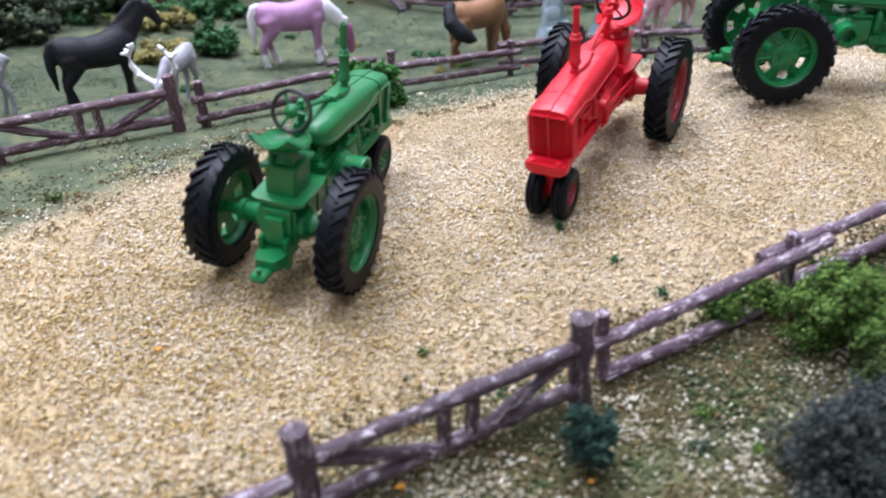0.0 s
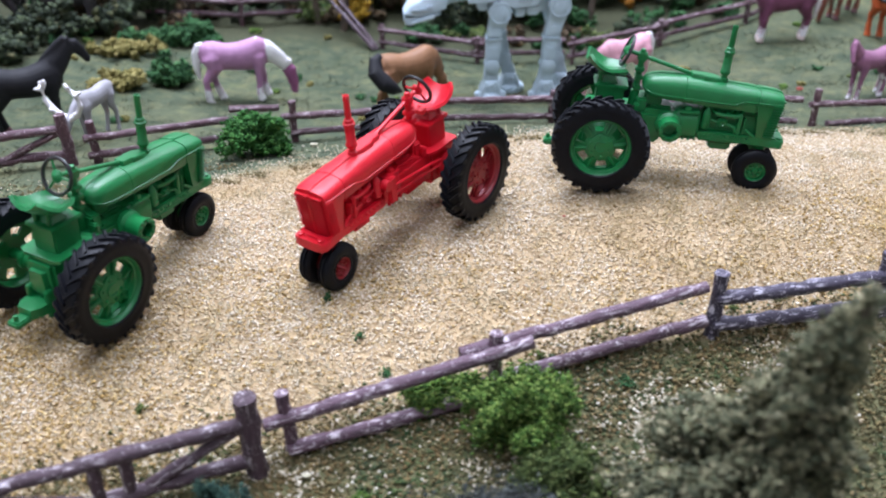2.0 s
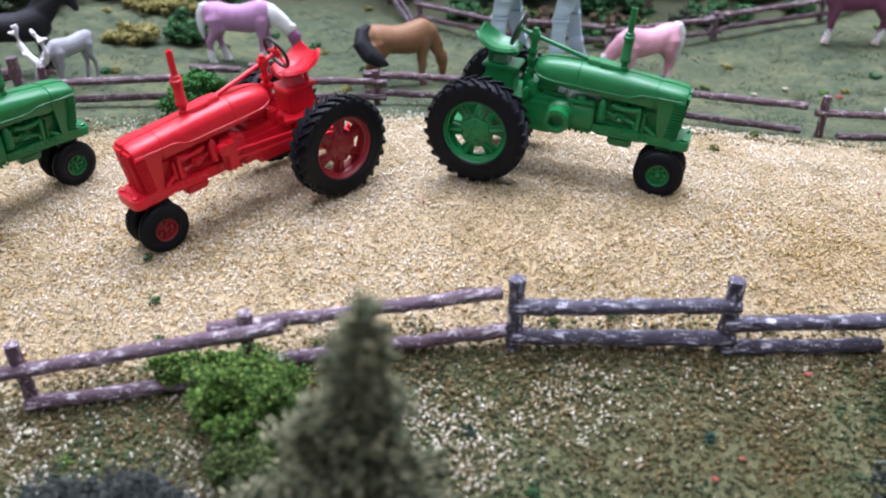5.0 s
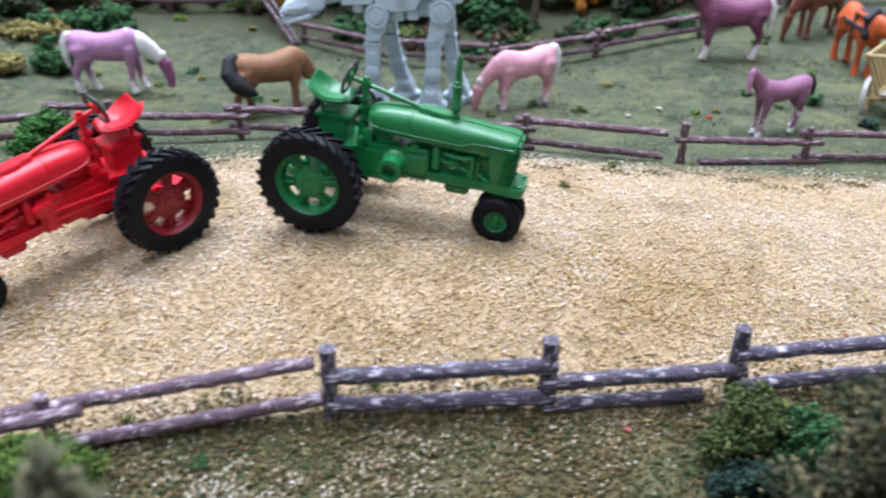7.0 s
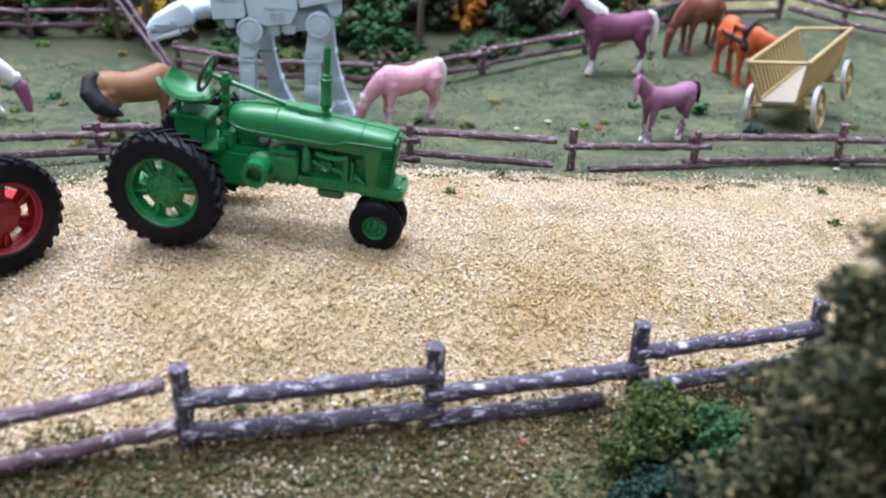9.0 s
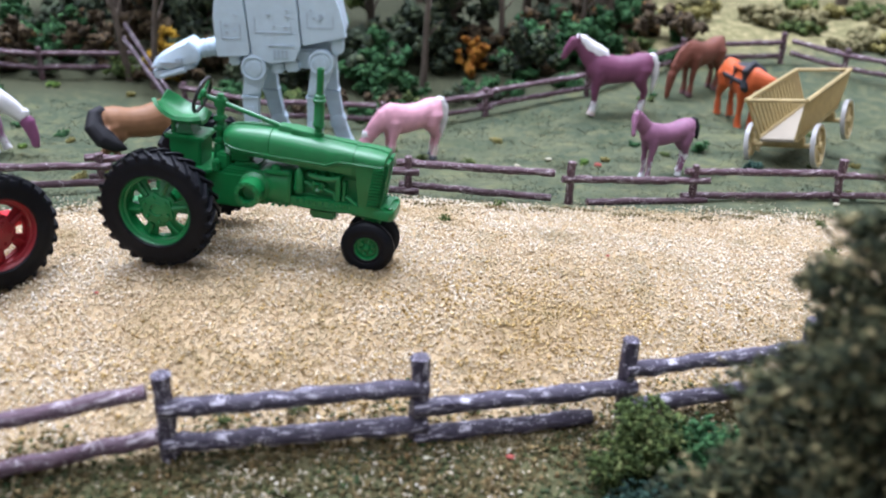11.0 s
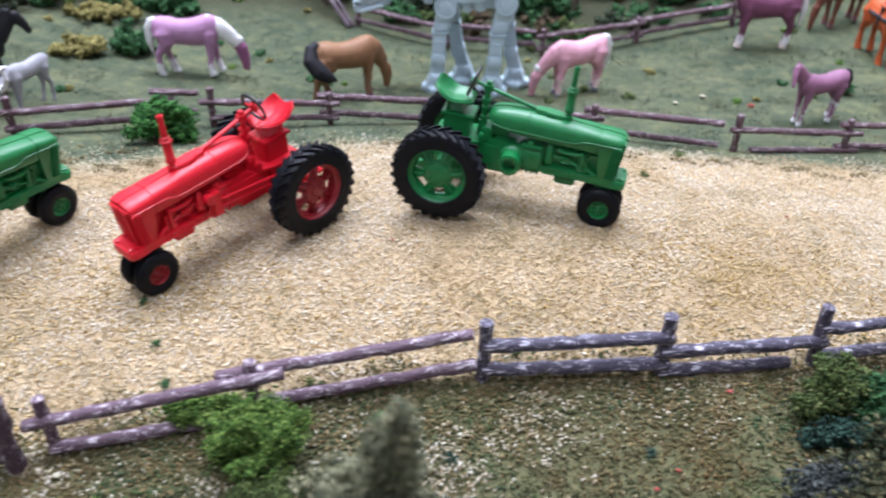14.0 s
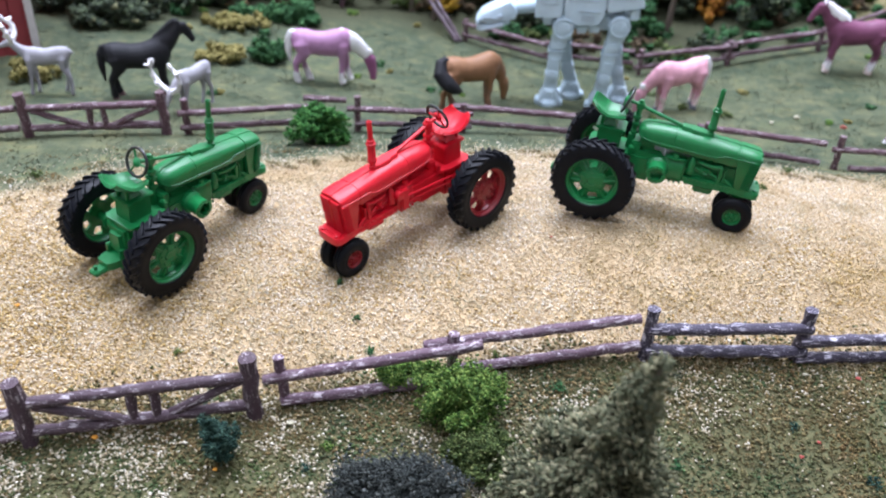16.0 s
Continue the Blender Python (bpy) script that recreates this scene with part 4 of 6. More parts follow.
    for s in (-1, 1):
        bm = bmesh.new()
        tube(bm, [(-0.9, s * 1.1, 15.1), (-0.9, s * 1.1, 16.8)], 0.35, 8)
        part("seat_spring", bm, body, t)
    # saddle with a rolled rim and a ridge along its middle
    bm = bmesh.new()
    nx, ny = 13, 13
    grid = []
    for i in range(nx):
        u = i / (nx - 1)
        row = []
        for j in range(ny):
            v = 2 * j / (ny - 1) - 1
            half = 3.1 * (1 - 0.2 * u) * math.sqrt(max(0.06, 1 - abs(2 * u - 1) ** 3.2 * 0.62))
            z = 16.75 + 0.95 * v * v + 4.8 * max(0, 0.55 - u) ** 1.6 - 0.25 * max(0, u - 0.7) + 0.22 * math.exp(-(v / 0.12) ** 2) * min(1, 3 * u)
            row.append(bm.verts.new((-3.2 + 5.9 * u + 0.4 * (1 - u) * v * v, half * v, z)))
        grid.append(row)
    fs = [bm.faces.new((grid[i][j], grid[i + 1][j], grid[i + 1][j + 1], grid[i][j + 1])) for i in range(nx - 1) for j in range(ny - 1)]
    bmesh.ops.recalc_face_normals(bm, faces=fs)
    bmesh.ops.solidify(bm, geom=fs, thickness=0.5)
    part("seat", bm, body, t)
    # steering post, rod and wheel
    bm = bmesh.new()
    tube(bm, [(4.6, 0, 10.9), (4.7, 0, 14.0), (4.75, 0, 14.1), (4.9, 0, 19.4)], [0.8, 0.7, 0.5, 0.48], 10)
    for z, w, d in ((14.6, 0.8, 0.55), (16.2, 0.95, 0.6), (17.4, 0.75, 0.7)):
        box(bm, 4.8 - d, 4.8 + d, -w, w, z - 0.35, z + 0.35, 0.15)
    box(bm, 4.2, 5.6, -0.62, 0.62, 18.7, 20.1, 0.2)
    lathe(bm, [(20.0, 0.45), (20.5, 0.4), (20.6, 0.02)], 10, "z", (4.9, 0, 0))
    part("steering_post", bm, body, t)
    bm = bmesh.new()
    tube(bm, [(3.1, 0, 19.95), (4.9, 0, 19.5)], 0.34, 8)
    tube(bm, [(5.2, 0, 19.4), (12.8, 0, 17.45)], 0.32, 8)
    part("steering_rod", bm, body, t)
    bm = bmesh.new()
    big, small, seg = 2.3, 0.26, 32
    ring = []
    for k in range(seg):
        a = 2 * math.pi * k / seg
        ring.append([((big + small * math.cos(b)) * math.cos(a), (big + small * math.cos(b)) * math.sin(a), small * math.sin(b)) for b in [2 * math.pi * q / 8 for q in range(8)]])
    vs = [[bm.verts.new(p) for p in r] for r in ring]
    for k in range(seg):
        for q in range(8):
            bm.faces.new((vs[k][q], vs[k][(q + 1) % 8], vs[(k + 1) % seg][(q + 1) % 8], vs[(k + 1) % seg][q]))
    tilt = Matrix.Translation((2.5, 0, 20.05)) @ Euler((0, radians(-72), 0)).to_matrix().to_4x4()
    bmesh.ops.transform(bm, matrix=tilt, verts=bm.verts)
    rim = part("steering_wheel", bm, BLACK, t, "thin black steering wheel")
    bm = bmesh.new()
    lathe(bm, [(-0.5, 0.3), (-0.3, 0.75), (0.1, 0.85), (0.45, 0.4), (0.6, 0.05)], 14, "z")
    for k in range(3):
        a = 2 * math.pi / 3 * k + 0.5
        tube(bm, [(0, 0, 0), (2.2 * math.cos(a), 2.2 * math.sin(a), 0)], 0.17, 6)
    bmesh.ops.transform(bm, matrix=tilt, verts=bm.verts)
    part("spokes", bm, body, rim)
    # exhaust stack
    bm = bmesh.new()
    lathe(bm, [(16.4, 0.05), (16.5, 0.72), (17.3, 0.7), (17.4, 0.5), (17.75, 0.46), (17.9, 0.62), (18.1, 0.78), (18.5, 0.78), (18.65, 0.66), (21.1, 0.66), (21.2, 0.82), (21.5, 0.82), (21.6, 0.68), (22.0, 0.62), (22.15, 0.44), (25.4, 0.43), (25.42, 0.3), (25.0, 0.28), (24.98, 0.02)], 18, "z", (17.6, 0, 0))
    part("exhaust_pipe", bm, body, t)
    # wheels
    tyre = mesh_of("tyre", tyre_mesh(REAR_R, 3.3, 4.6, 0.46), RUBBER, smooth=35)
    bars = [lug_mesh(REAR_R, 3.3, 0.46, s) for s in (-1, 1)]
    rim = mesh_of("rim", rear_rim(4.65), wheel, smooth=35)
    for s in (-1, 1):
        w = new("rear_wheel", tyre)
        w.parent = t
        w.matrix_basis = at(0, s * 8.05, 7.55, 0, 25 * s, 0 if s < 0 else 180)
        w["label"] = "black rubber tyre with deep chevron lugs"
        r = new("rim", rim)
        r.parent = w
        for k in range(52):
            b = new("lug", bars[k % 2])
            b.parent = w
            b.matrix_basis = pose(0, 0, 0, 0, 360 / 52 * k, 0)
    tyre = mesh_of("front_tyre", ribbed_tyre(FRONT_R, 2.15, 1.55), RUBBER, smooth=35)
    rim = mesh_of("rim", front_rim(1.6), wheel, smooth=35)
    for s in (-1, 1):
        w = new("front_wheel", tyre)
        w.parent = t
        w.matrix_basis = at(BASE, s * 1.7, FRONT_R, 0, 0, 0 if s < 0 else 180)
        w["label"] = "small black ribbed tyre"
        r = new("rim", rim)
        r.parent = w
    return t


first = tractor(at(1.4, 7.4, 3.1, -0.9, 3.8, -10.7), GREEN, GREEN, "glossy green plastic row-crop tractor parked on gravel")
copy_thing(first, at(-75.0, -22.1, -2.1, 4.0, -0.4, 60.6))
tractor(at(-24.6, 2.1, 0.85, 0.1, 5.0, -128.7), RED, DARK_RED, "glossy red plastic row-crop tractor with dull red wheels")

# ---- figures: animals cast in plastic, each one plain mesh ----
def figurine_paint(name, colour, rough=0.5):
    return paint(name, colour, rough + 0.04, 0.3, 420, 0.4, 0.32)


def fuse(bm, mats, voxel=0.32, rounds=4):
    """Melts overlapping forms into one casting and keeps each form's paint where it lies outermost."""
    raw = mesh_of("raw", bm, smooth=0)
    kind = [p.material_index for p in raw.polygons]
    skin = BVHTree.FromPolygons([v.co.copy() for v in raw.vertices], [tuple(p.vertices) for p in raw.polygons])
    ob = bpy.data.objects.new("raw", raw)
    scene.collection.objects.link(ob)
    mod = ob.modifiers.new("melt", "REMESH")
    mod.mode, mod.voxel_size = "VOXEL", voxel * MM
    soft = ob.modifiers.new("soft", "SMOOTH")
    soft.iterations, soft.factor = rounds, 0.5
    me = bpy.data.meshes.new_from_object(ob.evaluated_get(bpy.context.evaluated_depsgraph_get()))
    bpy.data.objects.remove(ob)
    bpy.data.meshes.remove(raw)
    me.name = "figurine"
    me.materials.clear()
    for m in mats:
        me.materials.append(m)
    me.polygons.foreach_set("material_index", [kind[skin.find_nearest(p.center)[2]] for p in me.polygons])
    me.shade_smooth()
    return me


def horse_mesh(up, mats, stride=(0.6, -0.7, 0.8, -0.9), turn=0.0, stout=1.0, mane=True, tail=1.0, full=1.0, swing=0.0, sweep=False, thick=1.0, sock=4.0, drop=0.0, lift=0.0, belly=1.0, slim=1.0, extra=None):
    """mats: coat, mane and tail, socks, hooves, neck, head, and what extra() adds."""
    bm = bmesh.new()
    rings = []
    for x, w, h, z in ((-8.9, 0.7, 1.2, 12.7), (-8.3, 1.9, 2.5, 12.5), (-7.0, 2.75, 3.4, 12.1), (-5.0, 2.95, 3.6, 11.8), (-2.4, 2.75, 3.3, 11.35), (0.4, 2.85, 3.5, 11.15), (2.8, 2.85, 3.85, 11.4), (5.0, 2.6, 3.95, 11.8), (6.7, 2.0, 3.3, 11.9), (7.7, 1.1, 1.9, 11.9)):
        rings.append([(x, stout * w * math.cos(a), z + 3.4 * (1 - belly) + belly * h * math.sin(a)) for a in [2 * math.pi * k / 18 for k in range(18)]])
    loft(bm, rings)
    if up:
        c, s = math.cos(turn), math.sin(turn)
        pts = [(4.2, 0, 12.4), (6.8, 0, 14.3), (8.8, 0.2 * s, 16.3), (10.2, 0.6 * s, 18.2)]
        head = [(9.9 - 0.2 * s, 0.5 * s, 18.7), (10.9 + 0.5 * c, 1.2 * s, 18.2), (11.1 + 1.5 * c, 2.3 * s, 16.6), (11.2 + 2.3 * c, 3.3 * s, 15.0), (11.2 + 2.7 * c, 3.8 * s, 14.1), (11.2 + 2.8 * c, 3.9 * s, 13.7)]
        size = [0.9, 1.5, 1.2, 0.92, 0.85, 0.5]
        cheek = (10.9 + 0.4 * c, 1.1 * s, 17.5)
        ear, tip = (10.2, 0.5 * s, 19.0), (0.35 * c, 0.4 * s, 1.5)
        crest = [(3.8, 0, 15.6), (6.0, 0, 16.7), (8.0, 0.2 * s, 18.4), (9.6, 0.5 * s, 19.6), (11.2, 1.0 * s, 19.0)]
        drape = [(4.6, 1.3, 15.0), (6.6, 1.2, 16.0), (8.4, 0.9, 17.5), (9.8, 0.6, 18.9)]
    else:
        w = swing
        # the lower drop is, the further the neck reaches out before the head
        def bend(out, down):
            return [tuple(a + (b - a) * drop for a, b in zip(p, q)) for p, q in zip(out, down)]
        pts = bend([(4.3, 0, 12.4), (7.4, 0.4 * w, 12.0), (10.2, 1.5 * w, 10.2), (12.4, 2.9 * w, 8.1)], [(4.3, 0, 12.2), (6.9, 0.4 * w, 11.6), (8.5, 1.3 * w, 9.4), (9.6, 2.2 * w, 7.0)])
        head = bend([(12.1, 2.7 * w, 8.6), (13.1, 3.3 * w, 7.0), (13.7, 4.1 * w, 4.8), (14.1, 4.7 * w, 2.6), (14.2, 5.0 * w, 1.0), (14.1, 5.0 * w, 0.4)], [(9.3, 2.0 * w, 7.6), (10.4, 2.6 * w, 5.8), (10.9, 3.2 * w, 3.9), (11.0, 3.6 * w, 2.0), (10.9, 3.8 * w, 0.8), (10.8, 3.8 * w, 0.3)])
        pts = [(a, b, c + lift * k / 3) for k, (a, b, c) in enumerate(pts)]
        head = [(a, b, c + lift) for a, b, c in head]
        size = [1.0, 1.75, 1.45, 1.1, 0.98, 0.55]
        cheek = (head[1][0] - 0.3, head[1][1] - 0.1 * w, head[1][2] - 0.4)
        ear, tip = (head[0][0] + 0.5, head[0][1] + 0.2 * w, head[0][2] + 0.5), (0.9, 0.3 * w, 1.2)
        crest = [(3.8, 0, 15.4), (7.0, 0.4 * w, 14.7), (10.0, 1.4 * w, 12.8), (12.4, 2.8 * w, 10.2), (13.9, 3.6 * w, 8.2)]
        drape = [(5.2, -1.3, 14.2), (7.6, -1.1 + 0.4 * w, 13.4), (10.2, -0.9 + 1.4 * w, 11.6), (12.2, -0.6 + 2.7 * w, 9.6)]
    tube(bm, pts, [3.4 * belly, 2.75 * belly, 2.05, 1.6], 14, 0.62, mi=4)
    tube(bm, head, size, 12, 0.66, mi=5)
    blob(bm, cheek, (1.3, 0.95, 1.35), 5)
    for s2 in (-1, 1):
        tube(bm, [(ear[0], ear[1] + s2 * 0.55, ear[2] - 0.6), (ear[0] + tip[0], ear[1] + s2 * 0.75 + tip[1], ear[2] + tip[2])], [0.5, 0.16], 6, mi=1 if mats[1] is not mats[0] and not up else 5)
    if not up and mats[1] is not mats[0] and not sweep:
        blob(bm, (ear[0] + 0.5, ear[1], ear[2]), (0.9, 0.75, 0.8), 1)
    if mane and up and thick > 1.2:
        # a full mane that cloaks the upper half of the neck
        tube(bm, [(3.0, 0, 14.6), (5.5, 0, 15.6), (7.9, 0.2 * s, 17.2), (9.5, 0.5 * s, 18.8), (10.9, 0.9 * s, 19.3)], [1.5, 2.0, 1.7, 1.25, 0.7], 12, 0.82, mi=1)
    elif mane:
        tube(bm, crest, [0.6, 1.15 * thick, 1.2 * thick, 1.05 * thick, 0.45], 8, 0.6, mi=1)
        tube(bm, drape, [0.6, 1.3 * thick, 1.2 * thick, 0.7], 8, 0.6, mi=1)
    for k, (sx, front) in enumerate(((1, True), (-1, True), (1, False), (-1, False))):
        d = stride[k]
        if front:
            p = [(4.5, 0.9, 13.2), (4.8, 1.45, 11.0), (4.9, 1.6, 8.9), (5.05 + d * 0.4, 1.55, 6.9), (5.15 + d * 0.5, 1.5, 5.4), (5.05 + d * 0.65, 1.45, 3.6), (5.15 + d * 0.8, 1.45, 2.0), (5.35 + d * 0.85, 1.45, 1.1)]
            r = [1.4, 1.95, 1.5, 1.0, 0.98, 0.7, 0.84, 0.8]
        else:
            p = [(-6.0, 0.8, 13.6), (-6.2, 1.45, 11.4), (-5.6, 1.7, 9.2), (-6.7 + d * 0.3, 1.6, 7.3), (-7.6 + d * 0.5, 1.55, 6.0), (-7.4 + d * 0.65, 1.5, 3.9), (-7.2 + d * 0.8, 1.5, 2.0), (-6.95 + d * 0.85, 1.5, 1.1)]
            r = [1.8, 2.6, 2.0, 1.3, 1.0, 0.74, 0.86, 0.82]
        q, r = [Vector((a, sx * b, c)) for a, b, c in p], [rr * slim for rr in r]
        tube(bm, q, r, 10, 0.85, up=(1, 0, 0))
        low = [(v, rr) for v, rr in zip(q, r) if v.z < sock]
        if low:
            tube(bm, [v for v, _ in low], [rr * 1.12 for _, rr in low], 10, 0.95, up=(1, 0, 0), mi=2)
        e = q[-1]
        tube(bm, [(e.x, e.y, 1.2), (e.x + 0.1, e.y, 0.7), (e.x + 0.25, e.y, 0.0)], [0.9 * slim, 1.0 * slim, 1.2 * slim], 10, mi=3)
    if tail:
        hang = [(-7.8, 0, 15.4), (-9.8, -0.8, 14.6), (-10.6, -2.4, 12.2), (-9.2, -4.0, 9.8), (-6.8, -4.8, 8.2), (-4.8, -5.0, 7.2)] if sweep else [(-7.8, 0, 15.2), (-9.1, 0, 14.6), (-9.8, 0, 12.6), (-9.9, 0, 9.6), (-9.5, 0, 14.6 - 9.6 * tail)]
        rad = [0.5 * full, 0.85 * full, 1.2 * full, 1.25 * full, 0.9 * full, 0.3] if sweep else [0.5 * full, 0.8 * full, 1.05 * full, 1.0 * full, 0.35]
        tube(bm, hang, rad, 10, 0.8, up=(1, 0, 0), mi=1)
    if extra:
        extra(bm)
    return fuse(bm, mats)


def stand(name, me, x, y, heading, scale, label, category, group="", sink=0.2):
    ob = new(name, me)
    ob.matrix_basis = at(x, y, ground_at(x, y) - sink, 0, 0, heading) @ Matrix.Diagonal((scale, scale, scale, 1))
    return tagged(ob, label, category, group)


def harness(bm):
    """Collar, girth, traces, breeching and a pad, cast as part of the draught horse."""
    tube(bm, [(5.4, 0, 9.6), (6.8, 2.7, 11.6), (6.2, 2.5, 15.0), (5.0, 0, 16.8), (6.2, -2.5, 15.0), (6.8, -2.7, 11.6), (5.4, 0, 9.6)], 1.05, 8, mi=6)
    tube(bm, [(1.0, 0, 7.4), (1.0, 3.1, 11.0), (1.0, 2.7, 14.6), (1.0, 0, 15.6), (1.0, -2.7, 14.6), (1.0, -3.1, 11.0), (1.0, 0, 7.4)], 0.6, 6, mi=6)
    tube(bm, [(6.0, 2.9, 12.4), (-3, 3.1, 12.0), (-8.9, 2.0, 12.2), (-9.3, 0, 12.2), (-8.9, -2.0, 12.2), (-3, -3.1, 12.0), (6.0, -2.9, 12.4)], 0.42, 6, mi=6)
    box(bm, -1.4, 4.2, -2.7, 2.7, 14.2, 15.9, 0.6, 6)


P_BLACK = figurine_paint("matt_black_figure", (0.006, 0.006, 0.009), 0.6)
P_DARKGREY = figurine_paint("dark_grey_figure", (0.06, 0.055, 0.06))
P_LILAC = figurine_paint("lilac_figure", (0.44, 0.225, 0.39))
P_WHITE = figurine_paint("white_figure", (0.8, 0.78, 0.8))
P_MAUVE = figurine_paint("mauve_figure", (0.3, 0.1, 0.22))
P_PINK = figurine_paint("pink_figure", (0.7, 0.35, 0.43))
P_PALEPINK = figurine_paint("pale_pink_figure", (0.76, 0.62, 0.58))
P_PLUM = figurine_paint("plum_figure", (0.18, 0.055, 0.11))
P_FOAL = figurine_paint("dusty_purple_figure", (0.25, 0.108, 0.182))
P_TAN = figurine_paint("tan_figure", (0.25, 0.122, 0.06))
P_TANLEG = figurine_paint("grey_brown_leg", (0.22, 0.12, 0.075))
P_BROWN = figurine_paint("rust_brown_figure", (0.17, 0.055, 0.035))
P_ORANGE = figurine_paint("orange_figure", (0.5, 0.095, 0.026))
P_HOOF = figurine_paint("dark_hoof", (0.16, 0.08, 0.09))
P_SLATEHOOF = figurine_paint("slate_hoof", (0.16, 0.17, 0.21))
P_LEATHER = figurine_paint("dark_harness", (0.02, 0.022, 0.028))
P_BONE = figurine_paint("bone_white_figure", (0.34, 0.33, 0.36))

HERD = "horse figurines"
stand("horse_figurine", horse_mesh(True, [P_BLACK, P_BLACK, P_BLACK, P_HOOF, P_BLACK, P_BLACK], stout=1.15), -106.0, 59.3, 27, 0.93, "matt black horse figurine standing with head raised", "figurine", HERD)
stand("horse_figurine", horse_mesh(False, [P_LILAC, P_WHITE, P_WHITE, P_WHITE, P_WHITE, P_MAUVE], (1.6, -0.7, 2.8, -0.9), tail=0.9, mane=False, sock=4.6, drop=0.25), -67.6, 91.8, 12, 1.0, "lilac horse figurine with white mane grazing", "figurine", HERD)
stand("horse_figurine", horse_mesh(False, [P_TAN, P_BLACK, P_TANLEG, P_HOOF, P_TAN, P_TAN], (0.6, -0.7, 2.6, -2.6), stout=1.12, full=1.7, sweep=True, swing=0.35, mane=False, sock=6.0, drop=1.0), -26.0, 82.4, 30, 0.98, "tan horse figurine with black tail grazing", "figurine", HERD)
stand("horse_figurine", horse_mesh(False, [P_PINK, P_WHITE, P_PALEPINK, P_SLATEHOOF, P_PINK, P_PINK], full=1.3, swing=-0.35, sock=5.6, mane=False, drop=0.55), 30.9, 100, -150, 0.97, "pink horse figurine grazing with pale feet", "figurine", HERD)
stand("horse_figurine", horse_mesh(True, [P_PLUM, P_WHITE, P_WHITE, P_PALEPINK, P_PLUM, P_PLUM], stout=1.08, thick=1.45, sock=4.6), 86.5, 132.2, 184, 1.08, "plum horse figurine with white mane and socks", "figurine", HERD)
stand("foal_figurine", horse_mesh(True, [P_FOAL, P_BLACK, P_WHITE, P_WHITE, P_FOAL, P_FOAL], (0.4, -0.4, 2.6, -0.4), turn=0.9, tail=0.25, full=1.3, mane=False, sock=6.2, belly=0.8, slim=0.82), 85.4, 76.6, 204, 0.81, "small dusty purple foal figurine with white feet", "figurine", HERD)
stand("horse_figurine", horse_mesh(False, [P_BROWN, P_BROWN, P_BROWN, P_HOOF, P_BROWN, P_BROWN]), 116.5, 155, 218, 1.02, "rust brown horse figurine grazing", "figurine", HERD)
stand("horse_figurine", horse_mesh(True, [P_DARKGREY, P_BLACK, P_DARKGREY, P_BLACK, P_DARKGREY, P_DARKGREY]), -119, 135, 5, 1.0, "dark grey horse figurine standing by the wood", "figurine", HERD)
stand("horse_figurine", horse_mesh(False, [P_DARKGREY, P_BLACK, P_DARKGREY, P_BLACK, P_DARKGREY, P_DARKGREY]), -140, 133, 170, 1.0, "dark grey horse figurine grazing by the wood", "figurine", HERD)
stand("horse_figurine", horse_mesh(False, [P_ORANGE, P_BLACK, P_ORANGE, P_ORANGE, P_ORANGE, P_ORANGE, P_LEATHER], mane=False, swing=1.9, lift=4.6, drop=0.4, tail=0.4, extra=harness), 120.0, 130.4, -84, 1.05, "orange draught horse figurine in black harness", "figurine", HERD)


